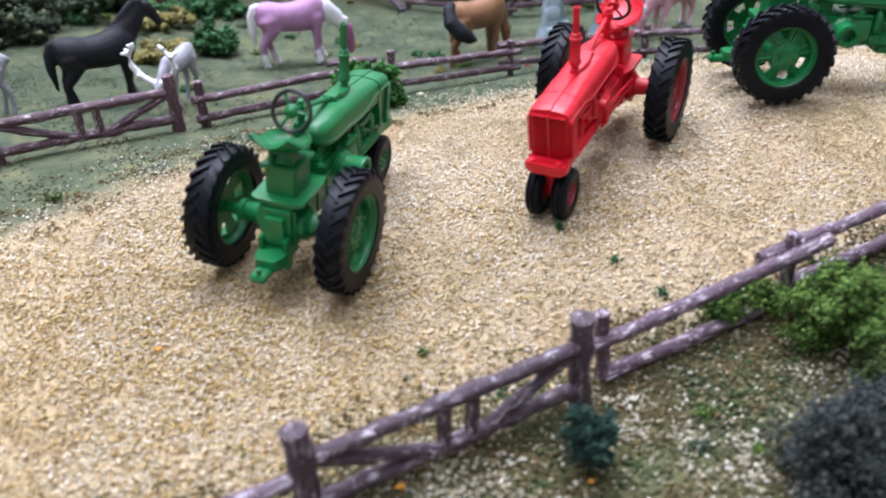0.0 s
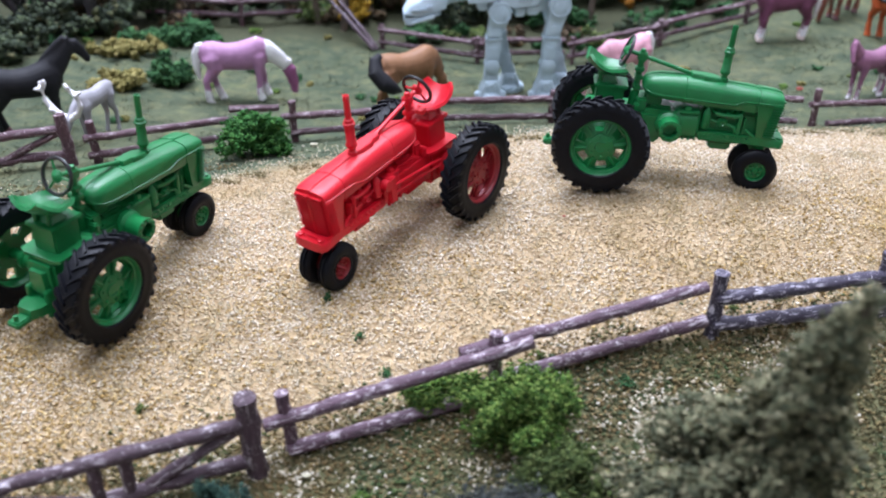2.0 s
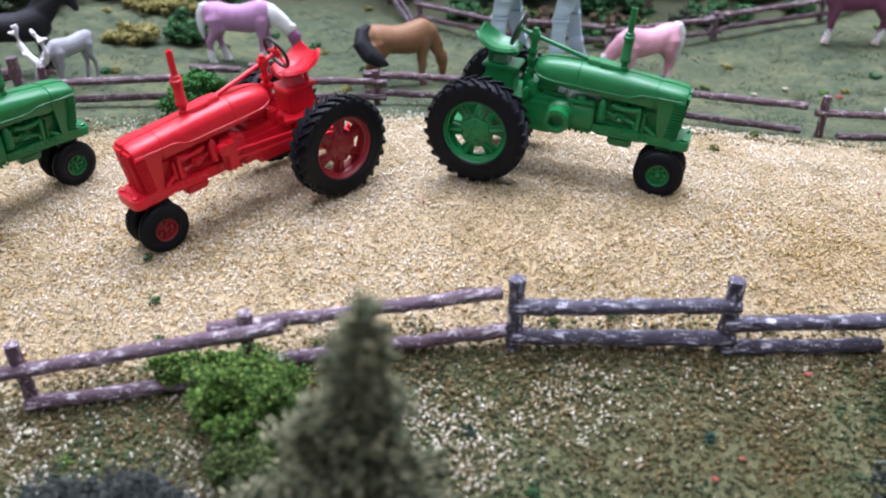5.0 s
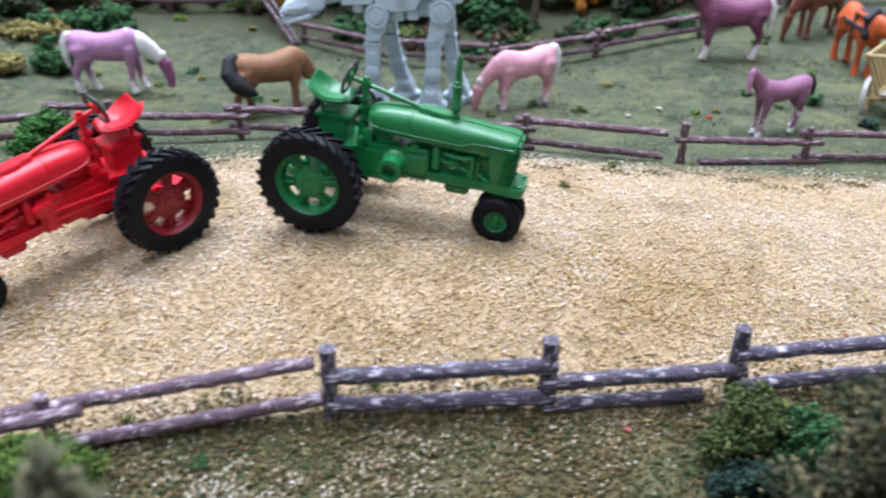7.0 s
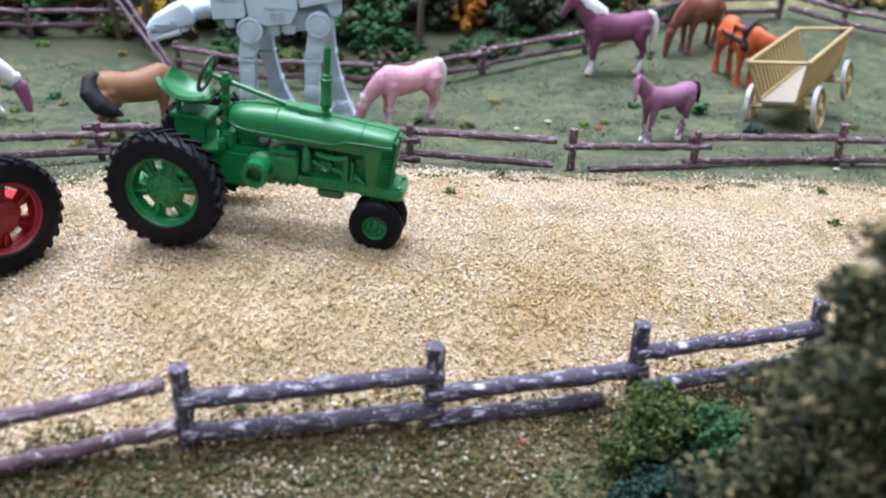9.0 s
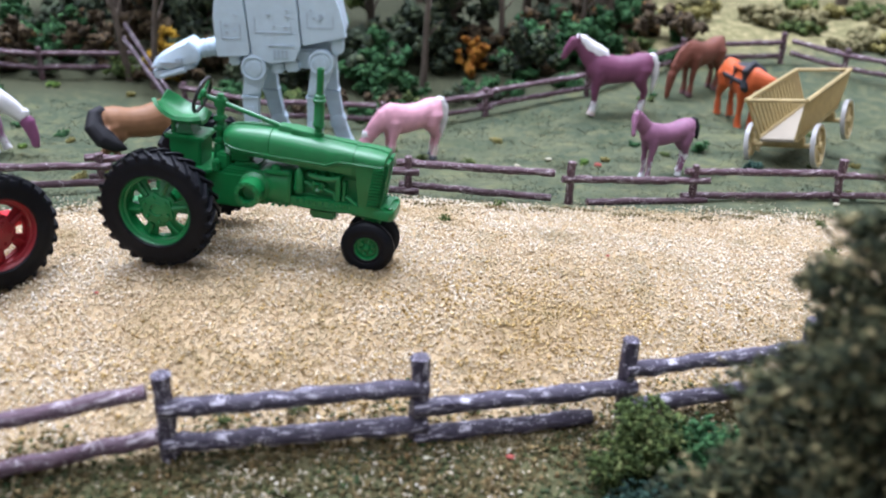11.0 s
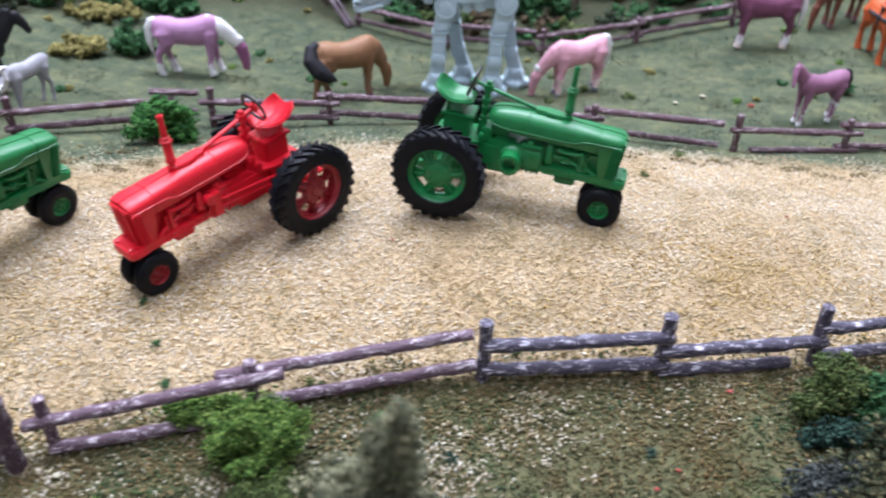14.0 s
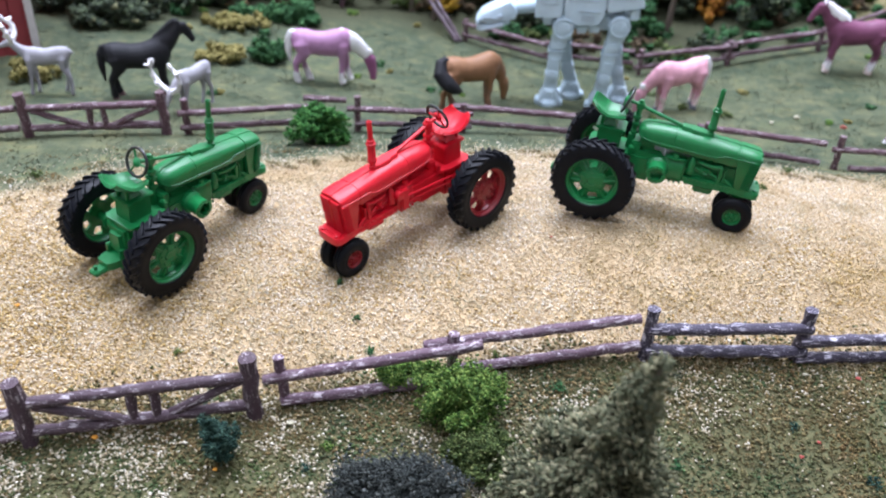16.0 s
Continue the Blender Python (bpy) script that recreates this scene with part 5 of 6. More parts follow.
def deer_mesh(grazing):
    bm = bmesh.new()
    rings = []
    for x, w, h, z in ((-6.3, 0.5, 0.8, 10.4), (-5.6, 1.4, 1.9, 10.2), (-3.6, 1.75, 2.3, 9.9), (-0.5, 1.7, 2.1, 9.5), (2.4, 1.75, 2.5, 9.6), (4.2, 1.25, 2.0, 10.0), (5.0, 0.7, 1.1, 10.2)):
        rings.append([(x, w * math.cos(a), z + h * math.sin(a)) for a in [2 * math.pi * k / 14 for k in range(14)]])
    loft(bm, rings)
    if grazing:
        hx, hz = 7.8, 7.0
        tube(bm, [(3.4, 0, 10.2), (5.8, 0, 9.0), (7.4, 0, 7.4)], [1.8, 1.25, 0.95], 10, 0.7)
        tube(bm, [(7.0, 0, 7.9), (8.0, 0, 6.8), (9.1, 0, 4.8), (9.4, 0, 4.0)], [0.8, 0.98, 0.6, 0.42], 10, 0.8)
        beam = [(hx - 0.2, 0.5, hz + 0.6), (hx + 0.2, 3.0, hz + 2.0), (hx + 0.7, 4.8, hz + 4.6), (hx + 1.2, 4.5, hz + 7.2), (hx + 1.6, 3.0, hz + 8.6)]
    else:
        hx, hz = 7.0, 13.0
        tube(bm, [(3.4, 0, 10.2), (5.4, 0, 11.5), (6.8, 0, 12.8)], [1.8, 1.25, 0.95], 10, 0.7)
        tube(bm, [(6.3, 0, 13.3), (7.5, 0, 13.1), (9.6, 0, 12.3), (10.2, 0, 12.0)], [0.8, 0.98, 0.6, 0.42], 10, 0.8)
        beam = [(hx - 0.2, 0.5, hz + 0.4), (hx - 0.8, 1.8, hz + 1.8), (hx - 0.5, 2.5, hz + 3.4), (hx + 0.4, 2.2, hz + 4.8), (hx + 1.0, 1.4, hz + 5.4)]
    for s in (-1, 1):
        main = [Vector((a, s * b, c)) for a, b, c in beam]
        tube(bm, main, [0.66, 0.7, 0.66, 0.6, 0.42], 8, mi=1)
        for k, off in ((1, (1.4, 0.4, 0.9)), (3, (1.3, 1.0, 0.3)), (3, (-0.8, 1.2, 0.6)), (4, (0.3, -0.2, 1.1)), (4, (0.6, 1.0, 0.6))):
            tube(bm, [main[k], main[k] + Vector((off[0], s * off[1], off[2]))], [0.58, 0.36], 6, mi=1)
        tube(bm, [(hx - 0.3, s * 0.6, hz + 0.5), (hx - 0.8, s * 1.7, hz + 0.7)], [0.45, 0.18], 6)
    for k, (sx, front) in enumerate(((1, True), (-1, True), (1, False), (-1, False))):
        d = (0.8, -0.4, -0.8, 0.8)[k]
        x0 = 3.2 if front else -4.4
        b = 0 if front else -0.7
        tube(bm, [(x0, sx * 0.5, 11.0), (x0, sx * 0.9, 9.2), (x0 + 0.1, sx * 1.0, 6.8), (x0 + b + 0.5 * d, sx * 0.95, 4.6), (x0 + b * 0.6 + d, sx * 0.9, 1.4), (x0 + b * 0.5 + d + 0.3, sx * 0.9, 0)], [0.8, 1.3, 0.85, 0.58, 0.46, 0.6], 8)
    tube(bm, [(-6.0, 0, 11.2), (-7.0, 0, 10.2)], [0.6, 0.3], 6)
    return fuse(bm, [P_BONE, P_WHITE], 0.26, 2)


stand("deer_figurine", deer_mesh(True), -91.6, 54.0, 244, 0.92, "pale grey antlered deer figurine grazing by the fence", "figurine", "deer figurines")
stand("deer_figurine", deer_mesh(False), -127.4, 53.4, 192, 0.98, "bone white antlered deer figurine standing", "figurine", "deer figurines")

# ---- the four-legged walking machine toy ----
P_GREY = paint("pale_blue_grey_plastic", (0.5, 0.62, 0.7), 0.5, 0.14, 420, 0.15)
# darker copy of the grey: shade of seams and panel lines put into colour
P_SEAM = paint("shaded_grey_plastic", (0.42, 0.51, 0.58), 0.6, 0.2, 420, 0.15)
w = place("walker_toy", at(0, 0, 0), "pale blue-grey plastic four-legged walking machine toy", "toy")


def prism(bm, outline, y0, y1, taper=1.0):
    """A side outline in x and z pulled across y, its edges drawn in by taper."""
    cx, cz = sum(p[0] for p in outline) / len(outline), sum(p[1] for p in outline) / len(outline)
    rim = min(0.5, 0.2 * (y1 - y0))
    rings = []
    for y, k in ((y0, taper), (y0 + rim, 1.0), (y1 - rim, 1.0), (y1, taper)):
        rings.append([(cx + (x - cx) * k, y, cz + (z - cz) * k) for x, z in outline])
    loft(bm, rings)


bm = bmesh.new()
prism(bm, [(-10.4, 7.2), (-10.6, 15.5), (-9.2, 23), (-6, 27), (11, 28), (14.4, 22), (16.8, 11.6), (7.6, 9.6), (-3.4, 8.0)], 92.2, 106, 0.96)
part("hull", bm, P_SEAM, w)
for outline in ([(-10.9, 6.6), (-11.2, 15.4), (-9.8, 23), (-4.9, 23), (-4.3, 16.6), (-3.7, 7.6), (-4.2, 6.9)],
                [(-3.3, 7.0), (-4.0, 16.6), (-4.5, 23.5), (6.6, 24), (6.9, 16.8), (7.4, 9.1), (5.9, 5.9), (0.3, 5.3)],
                [(7.8, 9.3), (7.3, 16.8), (7.0, 23.8), (13.6, 23), (16.0, 17.1), (17.3, 11.3)]):
    bm = bmesh.new()
    prism(bm, outline, 91.3, 93.0, 0.975)
    part("side_plate", bm, P_GREY, w)
trim = random.Random(4)
for x0, x1, z0, z1 in ((-9.6, -5.4, 10.6, 14.6), (-2.4, 5.6, 12.0, 15.4), (8.8, 14.6, 13.2, 16.6)):
    bm = bmesh.new()
    box(bm, x0, x1, 91.1, 91.5, z0, z0 + 0.25, 0.08)
    box(bm, x0, x0 + 0.25, 91.1, 91.5, z0, z1, 0.08)
    box(bm, x1 - 0.25, x1, 91.1, 91.5, z0, z1 - 0.8, 0.08)
    for k in range(5):
        u, v = trim.uniform(x0 + 0.5, x1 - 0.9), trim.uniform(z0 + 0.6, z1 + 2.0)
        box(bm, u, u + trim.uniform(0.3, 1.1), 91.0, 91.5, v, v + trim.uniform(0.25, 0.6), 0.08)
    part("panel_lines", bm, P_SEAM, w)
bm = bmesh.new()
for k in range(4):
    box(bm, 1.4 + 0.85 * k, 1.9 + 0.85 * k, 91.0, 91.6, 6.6, 8.4, 0.1)
box(bm, 0.2, 6.0, 91.0, 91.6, 9.2, 9.5, 0.08)
part("vent", bm, P_SEAM, w)
bm = bmesh.new()
box(bm, -6, 13, 94, 104, 3.6, 8.0, 0.5)
for x0, x1, z0, z1 in ((-8.6, -6.2, 4.6, 7.0), (0.6, 3.2, 2.9, 5.4), (3.6, 6.6, 3.3, 5.9), (13.8, 16.4, 7.4, 10.8)):
    box(bm, x0, x1, 92.2, 97, z0, z1, 0.4)
part("belly", bm, P_GREY, w)
bm = bmesh.new()
tube(bm, [(-10.0, 99, 7.6), (-16.6, 99, 6.4)], [1.9, 1.7], 14)
for k in range(4):
    lathe(bm, [(-11.6 - 1.1 * k, 1.6), (-11.6 - 1.1 * k, 2.1), (-12.2 - 1.1 * k, 2.1), (-12.2 - 1.1 * k, 1.6)], 14, "x", (0, 99, 7.3 - 0.2 * k), closed=True)
part("neck", bm, P_GREY, w)
bm = bmesh.new()
prism(bm, [(-26.6, 3.0), (-25.4, 5.0), (-22.0, 7.0), (-18.0, 9.0), (-16.6, 8.0), (-15.6, 5.9), (-16.0, 4.3), (-19.2, 3.4), (-22.6, 2.4)], 95.4, 102.6, 0.86)
head = part("head", bm, P_GREY, w)
bm = bmesh.new()
prism(bm, [(-26.2, 0.4), (-26.5, 2.0), (-22.6, 2.6), (-18.0, 3.8), (-17.2, 2.8), (-20.4, 2.0), (-22.4, 0.9), (-25.0, 0.1)], 96.0, 102.0, 0.9)
part("jaw", bm, P_GREY, head)
bm = bmesh.new()
box(bm, -24.6, -20.4, 94.9, 95.7, 4.0, 4.5, 0.12)
box(bm, -20.8, -19.4, 94.6, 95.7, 4.0, 5.4, 0.2)
part("visor", bm, P_SEAM, head)
for y in (95.4, 102.6):
    bm = bmesh.new()
    tube(bm, [(-19.0, y, 2.8), (-21.4, y, 1.9), (-24.6, y, 1.0)], [0.75, 0.6, 0.35], 8)
    part("gun", bm, P_GREY, head)


def walker_leg(hx, hy, hz, kx, kz, fx):
    g = ground_at(fx, hy)
    y0, y1 = hy - 1.7, hy + 1.7
    bm = bmesh.new()
    prism(bm, [(hx - 2.2, hz + 1.5), (hx + 2.2, hz + 1.5), (hx + 2.2, hz - 2.4), (kx + 1.75, kz + 0.3), (kx - 1.75, kz + 0.3), (hx - 2.5, hz - 2.4)], y0, y1, 0.93)
    box(bm, (hx + kx) / 2 - 1.1, (hx + kx) / 2 + 1.1, hy - 1.95, hy - 1.5, (hz + kz) / 2 - 2.6, (hz + kz) / 2 - 0.6, 0.2)
    leg = part("upper_leg", bm, P_GREY, w)
    bm = bmesh.new()
    lathe(bm, [(-2.6, 0.1), (-2.6, 1.7), (-2.3, 1.85), (-2.35, 2.3), (-2.6, 2.45), (-2.5, 2.75), (-1.6, 2.9), (1.8, 2.9), (1.8, 0.1)], 28, centre=(hx, hy, hz))
    for k in (-1, 1):
        box(bm, hx + 0.8 * k - 0.25, hx + 0.8 * k + 0.25, hy - 2.85, hy - 2.5, hz - 0.9, hz + 0.7, 0.1)
    part("hip_disc", bm, P_GREY, leg)
    bm = bmesh.new()
    bx, bz = kx + 0.5 * (fx - kx), g + 0.55 * (kz - g)
    prism(bm, [(kx - 1.8, kz), (kx + 1.8, kz), (bx + 1.6, bz), (bx - 1.6, bz)], y0 + 0.1, y1 - 0.1, 0.94)
    box(bm, kx - 2.0, kx + 2.0, hy - 1.9, hy + 1.9, kz - 0.25, kz + 0.25, 0.12)
    box(bm, (kx + bx) / 2 - 0.9, (kx + bx) / 2 + 0.9, hy - 1.9, hy - 1.4, (kz + bz) / 2 - 1.6, (kz + bz) / 2 + 1.6, 0.2)
    lathe(bm, [(-2.1, 0.1), (-2.1, 1.3), (-1.8, 1.9), (1.8, 1.9), (1.8, 0.1)], 20, centre=(bx, hy, bz))
    prism(bm, [(bx - 1.7, bz), (bx + 1.7, bz), (fx + 1.9, g + 4.4), (fx - 1.9, g + 4.4)], y0 + 0.1, y1 - 0.1, 0.94)
    part("lower_leg", bm, P_GREY, w)
    bm = bmesh.new()
    prism(bm, [(fx - 3.0, g + 1.2), (fx + 3.0, g + 1.2), (fx + 2.5, g + 3.2), (fx + 1.5, g + 5.2), (fx - 1.5, g + 5.2), (fx - 2.5, g + 3.2)], hy - 2.3, hy + 2.3, 0.82)
    lathe(bm, [(g - 0.3, 3.0), (g + 0.2, 3.4), (g + 1.4, 3.4), (g + 2.2, 2.7)], 12, "z", (fx, hy, 0))
    lathe(bm, [(-2.6, 0.1), (-2.6, 1.0), (-2.2, 1.3), (2.2, 1.3)], 14, centre=(fx, hy, g + 3.6))
    for s in (-1, 1):
        box(bm, fx + s * 2.9 - 1.0, fx + s * 2.9 + 1.0, hy - 1.6, hy + 1.6, g, g + 1.8, 0.4)
    box(bm, fx - 1.4, fx + 1.4, hy - 4.0, hy - 2.2, g, g + 1.8, 0.4)
    part("foot", bm, P_GREY, w)


walker_leg(-3.1, 93.5, 4.3, -4.4, -2.4, -4.8)
walker_leg(11.6, 93.5, 5.7, 9.9, -2.4, 9.2)
walker_leg(-2.4, 104.5, 4.3, -1.6, -4.0, 1.6)
walker_leg(11.8, 104.5, 5.7, 12.6, -4.0, 15.4)

# ---- the hay wagon ----
P_STRAW = paint("straw_yellow_plastic", (0.4, 0.3, 0.13), 0.5, 0.3, 600, 0.12)
P_TYRE = paint("silvery_tyre", (0.4, 0.39, 0.38), 0.35, 0.2, 600, 0.08)
P_BOARD = paint("pale_board", (0.27, 0.232, 0.175), 0.65, 0.25, 300, 0.12)
cx, cy = 125.5, 99.2
cart = place("hay_wagon", at(cx, cy, -15.9, -10.0, 1.3, 53), "straw yellow ladder-sided hay wagon with spoked wheels", "wagon")
bm = bmesh.new()
box(bm, -18.9, 18.9, -3.8, 3.8, 6.9, 7.6, 0.1)
part("floor_board", bm, P_BOARD, cart, "pale worn floor board")
for s in (-1, 1):
    bm = bmesh.new()
    tube(bm, [(-20.2, s * 6.5, 16.4), (20.2, s * 6.5, 16.4)], 0.5, 8)
    part("top_rail", bm, P_STRAW, cart)
    for k in range(16):
        bm = bmesh.new()
        tube(bm, [(-18.3 + 2.44 * k, s * 3.9, 7.2), (-19.4 + 2.59 * k, s * 6.45, 16.4)], 0.42, 6)
        part("slat", bm, P_STRAW, cart)
    bm = bmesh.new()
    box(bm, -18.9, 18.9, s * 4.0 - 0.3, s * 4.0 + 0.3, 6.9, 8.2, 0.1)
    part("side_board", bm, P_STRAW, cart)
for e in (-1, 1):
    bm = bmesh.new()
    tube(bm, [(e * 19.8, -6.9, 16.4), (e * 19.8, 6.9, 16.4)], 0.45, 8)
    part("end_bar", bm, P_STRAW, cart)
    bm = bmesh.new()
    tube(bm, [(e * 13.5, -7.9, 4.9), (e * 13.5, 7.9, 4.9)], 0.55, 8)
    box(bm, e * 13.5 - 1, e * 13.5 + 1, -4.6, 4.6, 4.9, 6.9, 0.2)
    part("axle", bm, P_STRAW, cart)
bm = bmesh.new()
tube(bm, [(-14, 0, 5), (15, 0, 5), (30, 0, 3.6)], [0.6, 0.6, 0.4], 8)
part("drawbar", bm, P_STRAW, cart)


def cart_wheel(R):
    bm = bmesh.new()
    lathe(bm, [(-0.5, R - 0.75), (-0.5, R), (0.5, R), (0.5, R - 0.75)], 36, closed=True)
    rim = mesh_of("wheel", bm, P_STRAW, smooth=40)
    bm = bmesh.new()
    lathe(bm, [(-0.52, R - 0.12), (-0.52, R + 0.06), (0.52, R + 0.06), (0.52, R - 0.12)], 36, closed=True)
    tyre = mesh_of("tyre", bm, P_TYRE, smooth=40)
    bm = bmesh.new()
    lathe(bm, [(-0.9, 0.05), (-0.9, 0.6), (-0.5, 0.95), (0.5, 0.95), (0.9, 0.6), (0.9, 0.05)], 14)
    hub = mesh_of("hub", bm, P_STRAW, smooth=40)
    bm = bmesh.new()
    tube(bm, [(0.7, 0, 0), (R - 0.6, 0, 0)], 0.26, 6)
    return rim, tyre, hub, mesh_of("spoke", bm, P_STRAW, smooth=40)


rim_me, tyre_me, hub_me, spoke_me = cart_wheel(4.9)
for x in (-13, 14.6):
    for s in (-1, 1):
        o = new("wheel", rim_me)
        o.parent = cart
        o.matrix_basis = at(x, s * 7.3, 4.9)
        new("hub", hub_me).parent = o
        q = new("tyre", tyre_me)
        q.parent = o
        q["label"] = "worn silvery tyre"
        for k in range(10):
            q = new("spoke", spoke_me)
            q.parent = o
            q.matrix_basis = pose(0, 0, 0, 0, 36 * k, 0)

# ---- foliage ----
def leaves(name, stops, rough=0.9, patch=None, scale=120):
    return pieces(name, stops, rough, patch, scale, 5000)


L_BRIGHT = leaves("bright_green_foam", [(0, (0.022, 0.062, 0.012)), (0.4, (0.07, 0.145, 0.024)), (0.75, (0.13, 0.22, 0.04)), (1, (0.27, 0.35, 0.09))])
L_LEAF = leaves("leaf_green_foam", [(0, (0.012, 0.06, 0.012)), (0.5, (0.03, 0.125, 0.024)), (1, (0.075, 0.2, 0.045))])
L_OLIVE = leaves("olive_foam", [(0, (0.022, 0.04, 0.01)), (0.4, (0.06, 0.092, 0.025)), (0.8, (0.11, 0.15, 0.042)), (1, (0.2, 0.22, 0.08))])
L_TEAL = leaves("dark_teal_foam", [(0, (0.008, 0.025, 0.02)), (0.5, (0.02, 0.055, 0.04)), (1, (0.05, 0.1, 0.07))])
L_GREEN = leaves("mid_green_foam", [(0, (0.012, 0.045, 0.015)), (0.5, (0.03, 0.1, 0.035)), (1, (0.07, 0.17, 0.06))])
L_SLATE = leaves("slate_grey_foam", [(0, (0.018, 0.023, 0.022)), (0.5, (0.042, 0.05, 0.046)), (1, (0.11, 0.118, 0.108))])
L_YELLOW = leaves("yellow_ochre_foam", [(0, (0.09, 0.085, 0.022)), (0.5, (0.19, 0.165, 0.05)), (1, (0.32, 0.27, 0.1))])
L_ORANGE = leaves("autumn_orange_leaves", [(0, (0.2, 0.06, 0.01)), (0.5, (0.36, 0.14, 0.02)), (1, (0.5, 0.26, 0.04))])
L_GOLD = leaves("autumn_gold_leaves", [(0, (0.25, 0.13, 0.01)), (0.5, (0.45, 0.25, 0.02)), (1, (0.6, 0.4, 0.06))])
L_CONIFER = leaves("conifer_needles", [(0, (0.016, 0.024, 0.014)), (0.4, (0.05, 0.062, 0.03)), (0.75, (0.11, 0.11, 0.05)), (1, (0.29, 0.24, 0.12))], patch=(0.008, 0.014, 0.01), scale=380)
L_DUSTY = leaves("dusty_conifer_needles", [(0, (0.04, 0.05, 0.028)), (0.4, (0.115, 0.125, 0.068)), (0.75, (0.2, 0.195, 0.11)), (1, (0.4, 0.36, 0.22))], patch=(0.03, 0.038, 0.026), scale=380)
L_WOOD = leaves("dark_wood_leaves", [(0, (0.018, 0.026, 0.018)), (0.5, (0.042, 0.058, 0.034)), (0.9, (0.075, 0.1, 0.05)), (1, (0.13, 0.125, 0.06))])
L_BROWN = leaves("brown_brush", [(0, (0.03, 0.022, 0.014)), (0.5, (0.075, 0.053, 0.03)), (0.9, (0.12, 0.085, 0.045)), (1, (0.2, 0.11, 0.04))])
L_HAY = leaves("tan_hill_grass", [(0, (0.07, 0.065, 0.03)), (0.5, (0.15, 0.135, 0.06)), (1, (0.3, 0.26, 0.13))])
BARK = paint("grey_brown_bark", (0.1, 0.075, 0.055), 0.9, 0.4, 400, 0.4)

NEEDLE = TETRA * np.array((1.25, 0.36, 0.36))


def tuft_points(lobes, n, seed, shell=0.5):
    """Points in small clumps spread through a set of lobes (x, y, z, rx, ry, rz), with gaps between the clumps."""
    r = np.random.default_rng(seed)
    lobes = np.array(lobes, float)
    vol = lobes[:, 3] * lobes[:, 4] * lobes[:, 5]
    m = max(12, n // 38)
    pick = r.choice(len(lobes), m, p=vol / vol.sum())
    d = r.normal(size=(m, 3))
    d /= np.linalg.norm(d, axis=1, keepdims=True)
    mid = lobes[pick, :3] + d * (1.08 * r.random(m) ** shell)[:, None] * lobes[pick, 3:]
    wide = (0.16 * lobes[pick, 3:].min(1) + 0.22) * r.uniform(0.5, 1.3, m)
    k = r.integers(0, m, n)
    return mid[k] + r.normal(size=(n, 3)) * wide[k][:, None], r


def bush(name, x, y, lobes, n, size, mat, label, seed, group=""):
    g = ground_at(x, y)
    p, r = tuft_points(lobes, n, seed)
    p = p[p[:, 2] > -0.6]
    size = r.uniform(0.4, 1.2, len(p)) * size
    if n < 4000:
        ob = scatter(name, p, size, TETRA, TETRA_F, mat, squash=(1, 1, 0.85), rough=0.4, seed=seed, soft=False)
        ob.matrix_basis = at(x, y, g)
        return tagged(ob, label, "bush", group)
    # a large bush is stuck together from several clumps of foam
    t = place(name, at(x, y, g), label, "bush", group)
    turn = np.arctan2(p[:, 1], p[:, 0]) + 0.5 * np.sin(p[:, 2] * 0.8)
    which = np.floor((turn + math.pi) / (2 * math.pi) * 5).astype(int) % 5
    which[p[:, 2] > 0.72 * p[:, 2].max()] = 5
    for k in range(6):
        c = scatter("clump", p[which == k], size[which == k], TETRA, TETRA_F, mat, squash=(1, 1, 0.85), rough=0.4, seed=seed + k, soft=False)
        c.parent = t
    return t


def lumps(n, rx, ry, h, seed, r0=0.42, core=0.7):
    """Lobes that pile up into a ragged mound."""
    r = np.random.default_rng(seed)
    out = [(0, 0, h * 0.4, rx * core, ry * core, h * 0.64 * core)]
    for k in range(n):
        a, d = r.uniform(0, 2 * math.pi), r.uniform(0.3, 0.85)
        z = h * r.uniform(0.15, 0.9) * (1 - 0.4 * d)
        s = r.uniform(0.6, 1.2) * r0
        out.append((rx * d * math.cos(a), ry * d * math.sin(a), z, rx * s, ry * s, h * s * 0.7))
    return out


SHRUBS = "foam bushes"
bush("bush", -57.5, 39, lumps(24, 8.2, 5.6, 8.6, 21, 0.27, 0.5), 8000, 0.36, L_LEAF, "bright green clumped foam bush behind the yard", 21, SHRUBS)
bush("bush", -17.5, -48.5, lumps(26, 7.0, 5.6, 10.6, 22, 0.25, 0.5), 14000, 0.19, L_BRIGHT, "bright green foam bush against the rail fence", 22, SHRUBS)
bush("bush", -15.0, -55.5, lumps(20, 5.8, 4.8, 6.6, 38, 0.27, 0.5), 9500, 0.19, L_OLIVE, "low olive foam tuft at the foot of a bush", 38, SHRUBS)
bush("bush", -26, -41.5, lumps(9, 5.5, 2.8, 3.4, 23), 4600, 0.2, L_BRIGHT, "low bright green foam tuft under a rail", 23, SHRUBS)
bush("bush", -49.6, -58.2, lumps(18, 3.2, 3.3, 9.4, 24, 0.25, 0.42), 4000, 0.18, L_TEAL, "small dark teal foam bush beside the gate", 24, SHRUBS)
bush("bush", -25.5, -66, lumps(22, 10.0, 7.5, 12.0, 25, 0.34, 0.6), 25000, 0.19, L_SLATE, "slate grey lichen bush on the verge", 25, SHRUBS)
bush("bush", 55, -31.8, lumps(9, 4.4, 4.0, 9.5, 26), 4200, 0.26, L_OLIVE, "olive green foam bush against the fence", 26, SHRUBS)
bush("bush", 61, -32.6, lumps(9, 5.2, 4.4, 8.4, 27), 4800, 0.26, L_GREEN, "deep green foam bush against the fence", 27, SHRUBS)
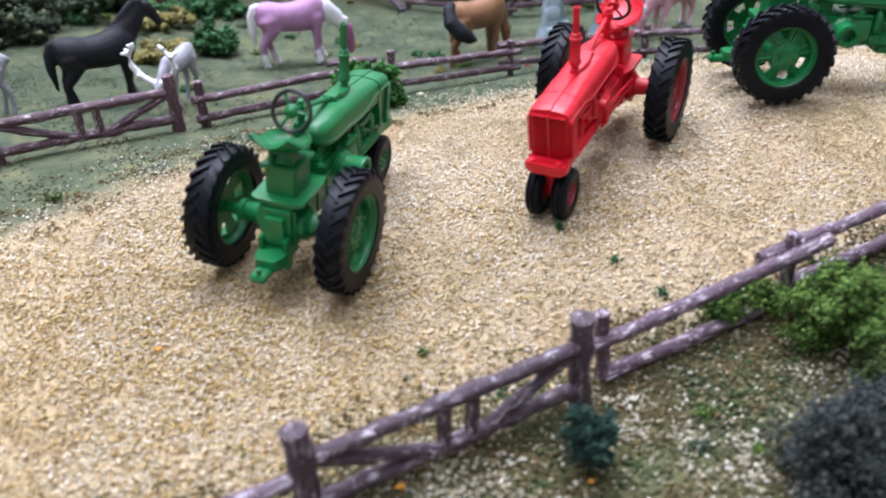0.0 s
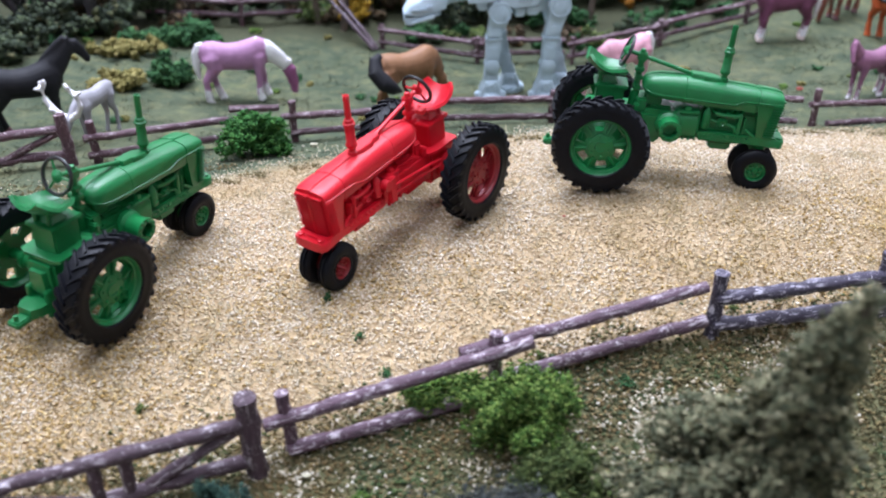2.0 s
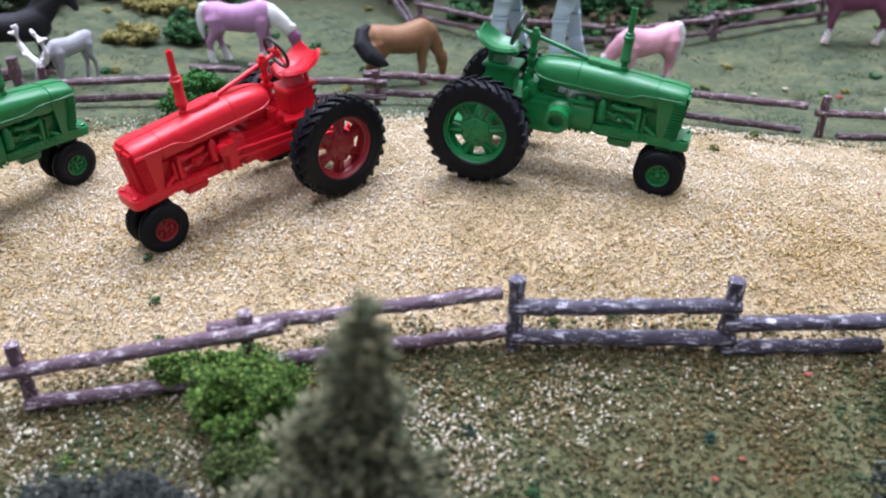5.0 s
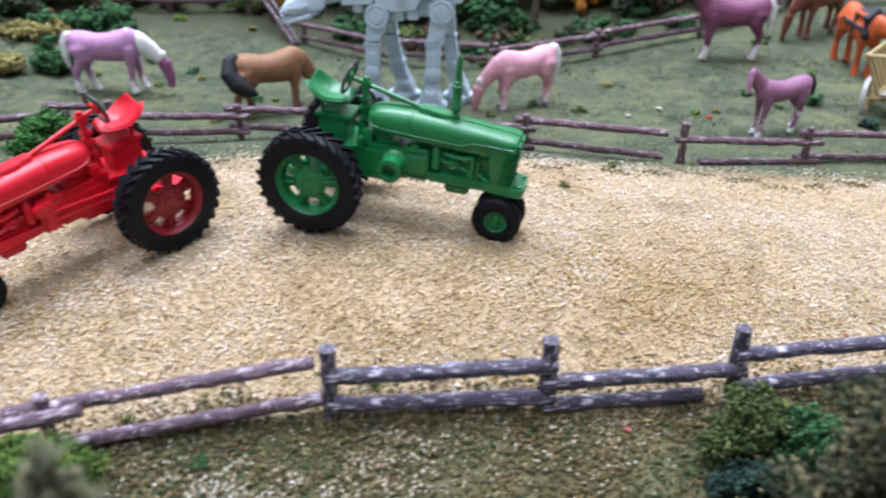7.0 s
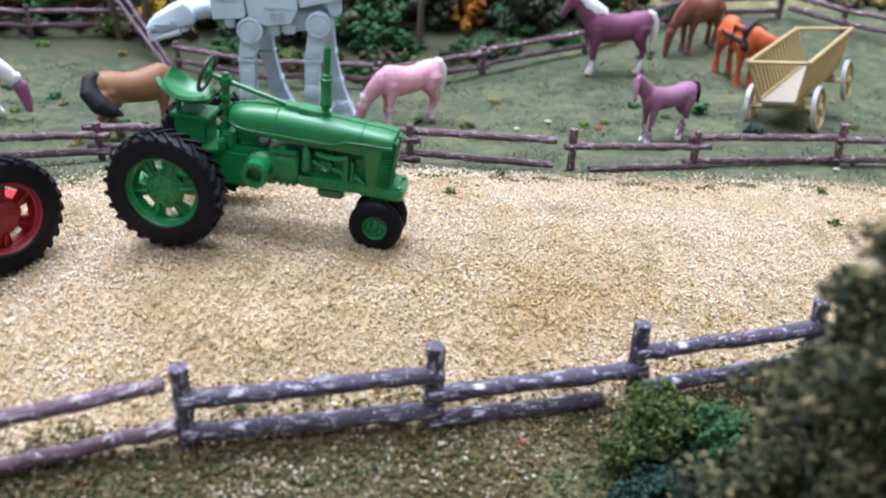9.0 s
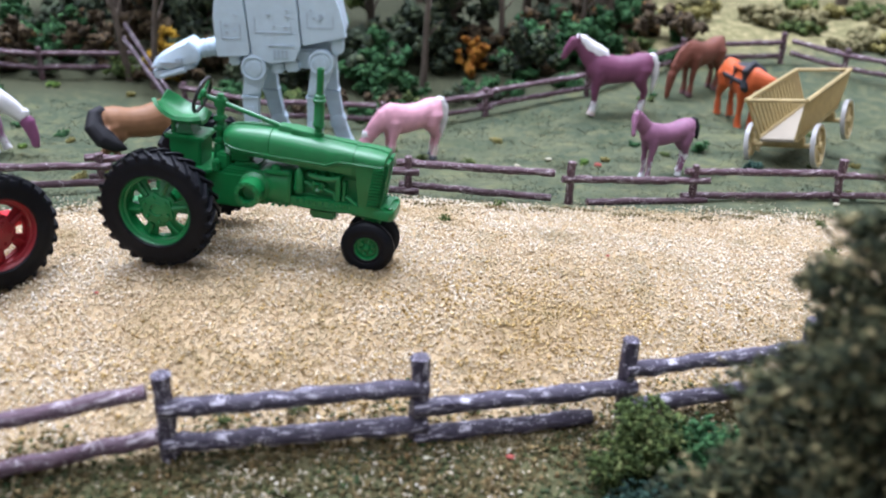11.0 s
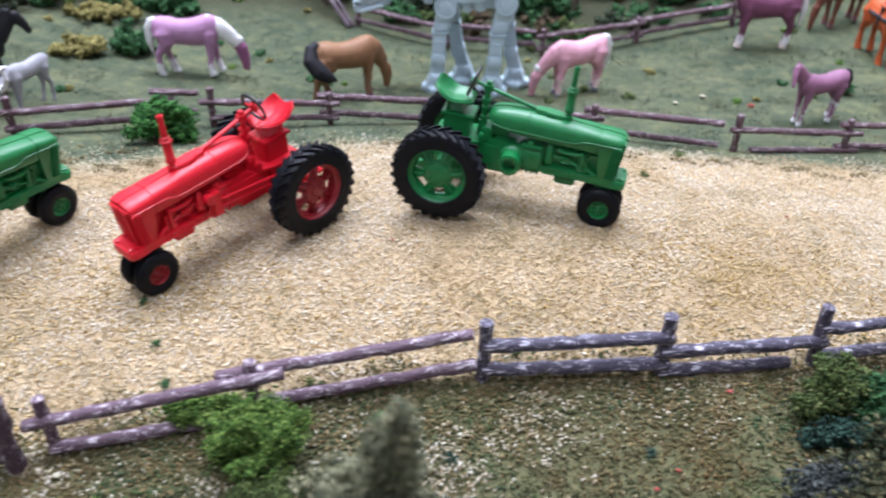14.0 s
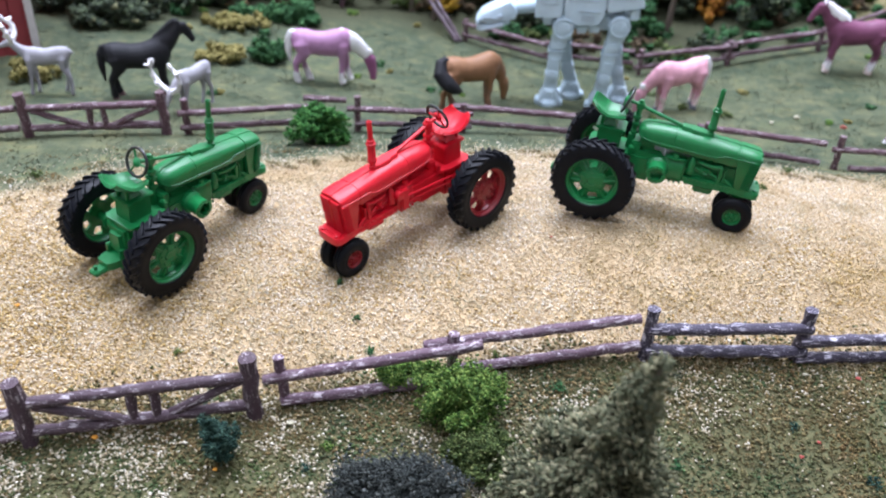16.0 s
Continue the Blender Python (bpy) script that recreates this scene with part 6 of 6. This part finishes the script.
bush("bush", 54, -36.5, lumps(6, 3.6, 2.6, 3.5, 28), 2000, 0.28, L_TEAL, "low dark teal foam tuft on the verge", 28, SHRUBS)
bush("bush", 50, -46.5, lumps(10, 6.2, 4.4, 7.0, 29), 4800, 0.3, L_SLATE, "slate grey lichen bush under the conifer", 29, SHRUBS)
bush("bush", -86, 101, lumps(10, 5.5, 5, 7, 30), 2000, 0.6, L_GREEN, "mid green foam bush in the pasture", 30, SHRUBS)
bush("bush", -99, 96, lumps(10, 11, 7, 3.6, 31), 2400, 0.6, L_YELLOW, "ochre yellow foam scrub in the pasture", 31, SHRUBS)
bush("bush", -88, 136, lumps(10, 9, 6, 6, 32), 2200, 0.65, L_GREEN, "mid green foam bush in the pasture", 32, SHRUBS)
bush("bush", -136, 62, lumps(10, 9, 6, 4.5, 33), 2200, 0.55, L_YELLOW, "ochre yellow foam scrub by the barn", 33, SHRUBS)
bush("bush", -102, 122, lumps(10, 11, 8, 4, 34), 2000, 0.65, L_YELLOW, "ochre yellow foam scrub in the pasture", 34, SHRUBS)
bush("bush", -40, 159, lumps(20, 6, 6, 18, 35, 0.24, 0.4), 2000, 0.65, L_GOLD, "autumn gold shrub by the broken fence", 35, SHRUBS)
bush("bush", -55, 162, lumps(14, 6, 5, 7, 36, 0.3, 0.5), 1500, 0.65, L_OLIVE, "olive green shrub by the broken fence", 36, SHRUBS)
bush("bush", 50, 168, lumps(18, 5.5, 5, 12, 37, 0.24, 0.3), 1200, 0.65, L_ORANGE, "autumn orange shrub at the wood's edge", 37, SHRUBS)
for k, (bx, by, br, bh) in enumerate(((-10, 160, 16, 14), (20, 158, 14, 11), (66, 168, 16, 14), (88, 176, 14, 12), (38, 172, 12, 16), (-75, 172, 14, 13), (-30, 172, 14, 15))):
    bush("bush", bx, by, lumps(12, br, br * 0.6, bh, 40 + k), 1700, 0.85, L_GREEN if k % 2 else L_WOOD, "dark green undergrowth along the wood's edge", 40 + k, "undergrowth")
# added bushes; their dark leaf colour gives the shade behind the barn
for k, (bx, by, br, bh) in enumerate(((-134, 118, 10, 11), (-146, 122, 11, 14), (-124, 128, 10, 10), (-138, 103, 8, 7), (-130, 108, 8, 6), (-152, 112, 10, 12), (-112, 138, 9, 9))):
    bush("bush", bx, by, lumps(12, br, br * 0.7, bh, 140 + k), 1500, 0.85, L_WOOD, "dark brush added to make the shade behind the barn", 140 + k, "undergrowth")
brush_rng = random.Random(29)
for k in range(34):
    bx = -125 + 7.2 * k + brush_rng.uniform(-4, 4)
    by = float(np.interp(bx, (-160, -120, -60, 0, 50, 90, 130), (128, 140, 176, 168, 166, 184, 208))) + brush_rng.choice((0, 12, 26)) + brush_rng.uniform(-3, 3)
    br, bh = brush_rng.uniform(9, 15), brush_rng.uniform(10, 24)
    bush("bush", bx, by, lumps(12, br, br * 0.6, bh, 300 + k), 800, 1.3, brush_rng.choice((L_WOOD, L_BROWN, L_GREEN, L_WOOD)), "dark tangled brush inside the wood", 300 + k, "undergrowth")
for k in range(16):
    bx, by = brush_rng.uniform(120, 215), brush_rng.uniform(192, 240)
    bush("bush", bx, by, lumps(8, brush_rng.uniform(8, 14), 8, brush_rng.uniform(3, 6), 350 + k), 750, 0.95, brush_rng.choice((L_HAY, L_HAY, L_YELLOW, L_OLIVE)), "tan dry grass on the far slope", 350 + k, "undergrowth")
for k in range(44):
    bx = -118 + 5.6 * k + brush_rng.uniform(-3, 3)
    by = float(np.interp(bx, (-160, -120, -60, 0, 50, 90, 130), (108, 124, 154, 143, 146, 166, 196))) + brush_rng.uniform(-6, 10)
    by += 16 if -78 < bx < -22 else 0
    br, bh = brush_rng.uniform(4, 8), brush_rng.uniform(2.0, 5.5)
    bush("bush", bx, by, lumps(8, br, br * 0.7, bh, 400 + k), 620, 0.65, brush_rng.choice((L_WOOD, L_GREEN, L_GREEN, L_OLIVE, L_BROWN)), "low dark undergrowth where the pasture meets the wood", 400 + k, "undergrowth")
tuft_rng = random.Random(17)
meadow = [(tuft_rng.uniform(-120, 150), tuft_rng.uniform(66, 150), tuft_rng.uniform(0.8, 2.2), tuft_rng.choice((L_BRIGHT, L_OLIVE, L_OLIVE, L_YELLOW, L_GREEN))) for _ in range(44)]
for k, (wx, wy, wr, wm) in enumerate(meadow):
    bush("weed_tuft", wx, wy, lumps(4, wr, wr, wr * 0.2, 200 + k), 60 + int(40 * wr), 0.3, wm, "low foam weed tuft in the pasture grass", 200 + k, "weed tufts")
for k, (wx, wy, wr, wm) in enumerate(((36.9, 22, 1.5, L_OLIVE), (98, 21.7, 2.0, L_OLIVE), (-40.6, -21.4, 0.8, L_GREEN), (-36.3, -29.7, 0.9, L_GREEN), (46, 40, 2.0, L_OLIVE), (104, 40, 1.6, L_OLIVE), (-107.4, 6.2, 3.0, L_OLIVE), (-62, -40, 1.0, L_OLIVE), (20, -27, 1.4, L_OLIVE), (38, -24.5, 1.2, L_OLIVE), (13, -29, 1.0, L_OLIVE),
                                       (-33, -36.5, 1.1, L_GREEN), (-14, -36, 1.2, L_OLIVE), (5, -46, 1.4, L_TEAL), (30, -42, 1.3, L_TEAL), (40, -49, 1.6, L_TEAL), (12, -52, 1.5, L_GREEN), (-36, -54, 1.4, L_BRIGHT), (-33, -60, 1.5, L_BRIGHT), (-4, -41, 1.8, L_GREEN), (-38, -58, 1.1, L_TEAL), (108, 82, 2.0, L_TEAL), (125, 108, 2.2, L_BRIGHT), (100, 96, 2.0, L_GREEN))):
    wr *= 0.7 if wy < 60 else 1.0
    bush("weed_tuft", wx, wy, lumps(5, wr, wr, wr * (0.35 if wy < 60 else 0.8), 70 + k), 24 + int(60 * wr) if wy < 60 else 110 + int(150 * wr), 0.17 if wy < 60 else 0.4, wm, "small foam weed tuft on the ground", 70 + k, "weed tufts")


def fleck(x, y, r, mat, label, lift=0.3):
    bm = bmesh.new()
    blob(bm, (0, 0, 0), (r, r * 0.8, r * 0.5), sub=1)
    for v in bm.verts:
        v.co *= random.uniform(0.75, 1.2)
    ob = new("leaf_fleck", mesh_of("leaf_fleck", bm, mat, smooth=0))
    ob.matrix_basis = at(x, y, ground_at(x, y) + lift)
    tagged(ob, label, "leaf", "fallen leaves")


F_RED = paint("red_leaf", (0.3, 0.05, 0.035), 0.7, 0.3, 2000)
F_ORANGE = paint("orange_leaf", (0.65, 0.28, 0.03), 0.7, 0.3, 2000)
F_PALE = paint("pale_stone", (0.4, 0.37, 0.26), 0.7, 0.2, 2000)
for fx, fy, fr, fm in ((41.8, -30.8, 0.6, F_RED), (30, -47, 0.5, F_RED), (74, 87, 1.2, F_RED), (7, 62, 1.0, F_RED), (33, -44, 0.4, F_RED), (60, 12, 0.4, F_RED), (-6, -8, 0.4, F_RED), (72, -11, 0.5, F_RED), (-20, 62, 0.8, F_RED)):
    fleck(fx, fy, fr * 0.8, fm, "tiny red leaf lying on the ground")
for fx, fy, fr, fm in ((-90, -34, 0.5, F_ORANGE), (-67.5, -57.5, 0.6, F_ORANGE), (-50, -60, 0.4, F_ORANGE)):
    fleck(fx, fy, fr, fm, "tiny orange leaf lying on the ground")
for fx, fy, fr in ((33.2, -32, 0.7), (-42, -50.5, 0.9), (114.9, 155.9, 1.3), (118, 62, 1.2), (64, 95, 1.6), (56, 90, 1.5), (-46.5, 44.5, 1.6), (30, 64, 1.0)):
    fleck(fx, fy, fr * 0.6, F_PALE, "small pale stone lying on the ground")


def conifer(x, y, tall, slope, label, seed, n, size, lean=(0, 0), tip=1.5, mat=L_CONIFER, side=0.0, flare=0.006):
    g = ground_at(x, y)
    r = np.random.default_rng(seed)
    t = place("conifer", at(x, y, g), label, "tree", "model conifers")
    bm = bmesh.new()
    tube(bm, [(0, 0, -1), (lean[0] * 0.25, lean[1] * 0.25, tall * 0.5), (lean[0] * 0.94, lean[1] * 0.94, tall * 0.97)], [tall * 0.035, tall * 0.022, 0.25], 9, wobble=0.2)
    part("trunk", bm, BARK, t)
    # boughs in ragged whorls, each a run of needles that droops outward
    boughs = int(tall * 7)
    h = tall * (1 - r.random(boughs) ** 0.62 * 0.97)
    h[: boughs // 8] = tall - 7 * r.random(boughs // 8) ** 0.7
    a = r.uniform(0, 2 * math.pi, boughs)
    reach = (tip + slope * (tall - h) + flare * np.minimum(tall - h, 17) ** 2) * r.uniform(0.72, 1.12, boughs) * (1 + 0.16 * np.sin(a * 3 + h * 0.9)) * (1 - side * np.cos(a - 0.1))
    per = np.maximum(8, (n * reach / reach.sum()).astype(int))
    b = np.repeat(np.arange(boughs), per)
    s = r.random(len(b)) ** 0.6
    rad = reach[b] * s
    p = np.stack([np.cos(a[b]) * rad, np.sin(a[b]) * rad, h[b] - 0.28 * rad - 0.1 * rad * s], -1)
    p += r.normal(size=p.shape) * (0.32 + 0.035 * reach[b])[:, None]
    aim = np.stack([np.cos(a[b]), np.sin(a[b]), 0.25 + 0 * s], -1) + 0.45 * r.normal(size=p.shape)
    f = np.clip(p[:, 2:3] / tall, 0, 1) ** 2
    p[:, :2] += f * np.array(lean)
    aim, p = aim[p[:, 2] > 0.3], p[p[:, 2] > 0.3]
    ob = scatter("crown", p, r.uniform(0.6, 1.5, len(p)) * size, NEEDLE, TETRA_F, mat, squash=(1, 1, 1), rough=0.3, seed=seed, soft=False, along=aim)
    ob.parent = t
    ob["label"] = "dusty dark green needles with tan tips"
    return t


conifer(-1.6, -68.4, 38.4, 0.12, "tall dusty green bottle-brush conifer on the verge", 51, 48000, 0.35, (3.2, -5.4), 0.7, L_DUSTY, 0.2, 0.019)
conifer(64.5, -54.5, 55, 0.29, "tall dark green bottle-brush conifer by the fence", 52, 48000, 0.4)


def broadleaf(tall, spread, seed, mat):
    """A tapered trunk with limbs and a ragged crown of small leaf clumps."""
    r = np.random.default_rng(seed)
    t = place("woodland_tree", at(0, 0, 0), "dark leafy model tree at the wood's edge", "tree", "woodland trees")
    bm = bmesh.new()
    tube(bm, [(0, 0, -2), (0.6, 0.3, tall * 0.4), (0, 0, tall * 0.8)], [tall * 0.035, tall * 0.025, 0.5], 8, wobble=0.2)
    lobes = []
    for k in range(11):
        a, z = r.uniform(0, 6.283), tall * r.uniform(0.22, 0.9)
        d = spread * r.uniform(0.35, 0.9) * (1.1 - 0.6 * z / tall)
        e = (d * math.cos(a), d * math.sin(a), z + tall * 0.08)
        tube(bm, [(0.3, 0.2, z - tall * 0.12), (e[0] * 0.5, e[1] * 0.5, z), e], [tall * 0.014, tall * 0.009, 0.25], 6)
        s = spread * r.uniform(0.28, 0.5)
        lobes.append((*e, s, s, s * 0.8))
    part("trunk", bm, BARK, t)
    p, r2 = tuft_points(lobes, 1300, seed, 0.5)
    ob = scatter("crown", p, r2.uniform(0.6, 1.3, len(p)) * 1.8, TETRA, TETRA_F, mat, squash=(1, 1, 0.6), rough=0.45, seed=seed, soft=False)
    ob.parent = t
    return t


kinds = [broadleaf(62, 20, 61, L_WOOD), broadleaf(54, 18, 62, L_GREEN), broadleaf(70, 22, 63, L_WOOD), broadleaf(46, 16, 64, L_OLIVE)]
spots = [(-185, 215), (-150, 205), (-118, 190), (-90, 205), (-62, 190), (-35, 198), (-8, 188), (18, 200), (44, 190), (70, 204), (97, 200), (-130, 245), (-75, 240), (-20, 238), (35, 240), (90, 245), (140, 262), (-165, 165), (200, 250), (230, 215), (215, 185)]
for k, (tx, ty) in enumerate(spots):
    m = at(tx, ty, ground_at(tx, ty), 0, 0, 77 * k)
    if k < 4:
        kinds[k].matrix_basis = m
    else:
        copy_thing(kinds[k % 4], m)


def bare_trunk(x, y, tall, lean, label):
    bm = bmesh.new()
    tube(bm, [(0, 0, -1), (lean * 0.4, 0, tall * 0.5), (lean, 0, tall)], [1.1, 0.8, 0.3], 8, wobble=0.25)
    for k in range(5):
        a = 1.3 * k
        z = tall * (0.35 + 0.12 * k)
        tube(bm, [(lean * z / tall, 0, z), (lean * z / tall + 5 * math.cos(a), 5 * math.sin(a), z + 6)], [0.4, 0.12], 6)
    ob = new("bare_tree", mesh_of("bare_tree", bm, BARK))
    ob.matrix_basis = at(x, y, ground_at(x, y))
    tagged(ob, label, "tree", "bare trees")


bare_trunk(35, 158, 44, 2, "thin bare grey-brown tree trunk")
bare_trunk(-52, 160, 36, -5, "thin bare grey-brown tree trunk")
bare_trunk(84, 178, 40, 3, "thin bare grey-brown tree trunk")
bare_trunk(-44, 156, 40, 6, "thin bare grey-brown tree trunk")
bare_trunk(60, 176, 42, -3, "thin bare grey-brown tree trunk")

# ---- the red barn at the pasture's edge ----
B_RED = paint("barn_red_board", (0.26, 0.035, 0.04), 0.75, 0.25, 260, 0.15)
B_WHITE = paint("barn_white_trim", (0.6, 0.56, 0.55), 0.7, 0.15, 400, 0.1)
B_ROOF = paint("barn_grey_roof", (0.12, 0.12, 0.13), 0.8, 0.25, 300, 0.15)
bx, by = -143.5, 79
barn = place("red_barn", at(bx, by, ground_at(bx, by) - 1, 0, 0, 38), "red board-sided model barn with white corner trim", "building")
bm = bmesh.new()
box(bm, -70, 0, 0, 60, 0, 46, 0)
part("wall", bm, B_RED, barn, smooth=0)
for k in range(24):
    bm = bmesh.new()
    box(bm, -2.4 - 2.9 * k - 2.5, -2.4 - 2.9 * k, -0.5, 0.2, 0, 46, 0.1)
    part("board", bm, B_RED, barn)
for k in range(18):
    bm = bmesh.new()
    box(bm, -0.2, 0.5, 2.6 + 3.2 * k, 5.4 + 3.2 * k, 0, 46, 0.1)
    part("board", bm, B_RED, barn)
bm = bmesh.new()
box(bm, -1.2, 0.7, -0.9, 1.2, 0, 46, 0.15)
part("corner_trim", bm, B_WHITE, barn, "white painted corner trim")
bm = bmesh.new()
loft(bm, [[(x, -5, 45), (x, 30, 78), (x, 65, 45), (x, 65, 47), (x, 30, 81), (x, -5, 47)] for x in (-74, 4)])
part("roof", bm, B_ROOF, barn)

# ---- the room round the layout ----
W_PAINT = paint("cream_wall_paint", (0.5, 0.49, 0.47), 0.8, 0.06, 6, 0.02)
W_FLOOR = paint("grey_floor", (0.22, 0.21, 0.2), 0.7, 0.15, 8, 0.03)
W_CEIL = paint("white_ceiling", (0.78, 0.78, 0.77), 0.9, 0.04, 8, 0.02)


def slab(name, x0, x1, y0, y1, z0, z1, mat, label, category):
    bm = bmesh.new()
    box(bm, x0, x1, y0, y1, z0, z1, 0)
    ob = new(name, mesh_of(name, bm, mat, smooth=0))
    tagged(ob, label, category, kind="structure")


slab("floor", -1700, 1700, -1500, 1600, -1020, -900, W_FLOOR, "plain grey room floor", "floor")
slab("ceiling", -1700, 1700, -1500, 1600, 1640, 1720, W_CEIL, "plain white room ceiling", "ceiling")
slab("wall_north", -1700, 1700, 1600, 1680, -900, 1640, W_PAINT, "plain cream room wall", "wall")
slab("wall_south", -1700, 1700, -1580, -1500, -900, 1640, W_PAINT, "plain cream room wall", "wall")
slab("wall_east", 1700, 1780, -1500, 1600, -900, 1640, W_PAINT, "plain cream room wall", "wall")
slab("wall_west", -1780, -1700, -1500, 1600, -900, 1640, W_PAINT, "plain cream room wall", "wall")
slab("table", -700, 700, -420, 560, -900, -60, paint("dark_layout_fascia", (0.05, 0.045, 0.04), 0.6, 0.15, 20, 0.03), "dark boxed base under the model landscape", "table")
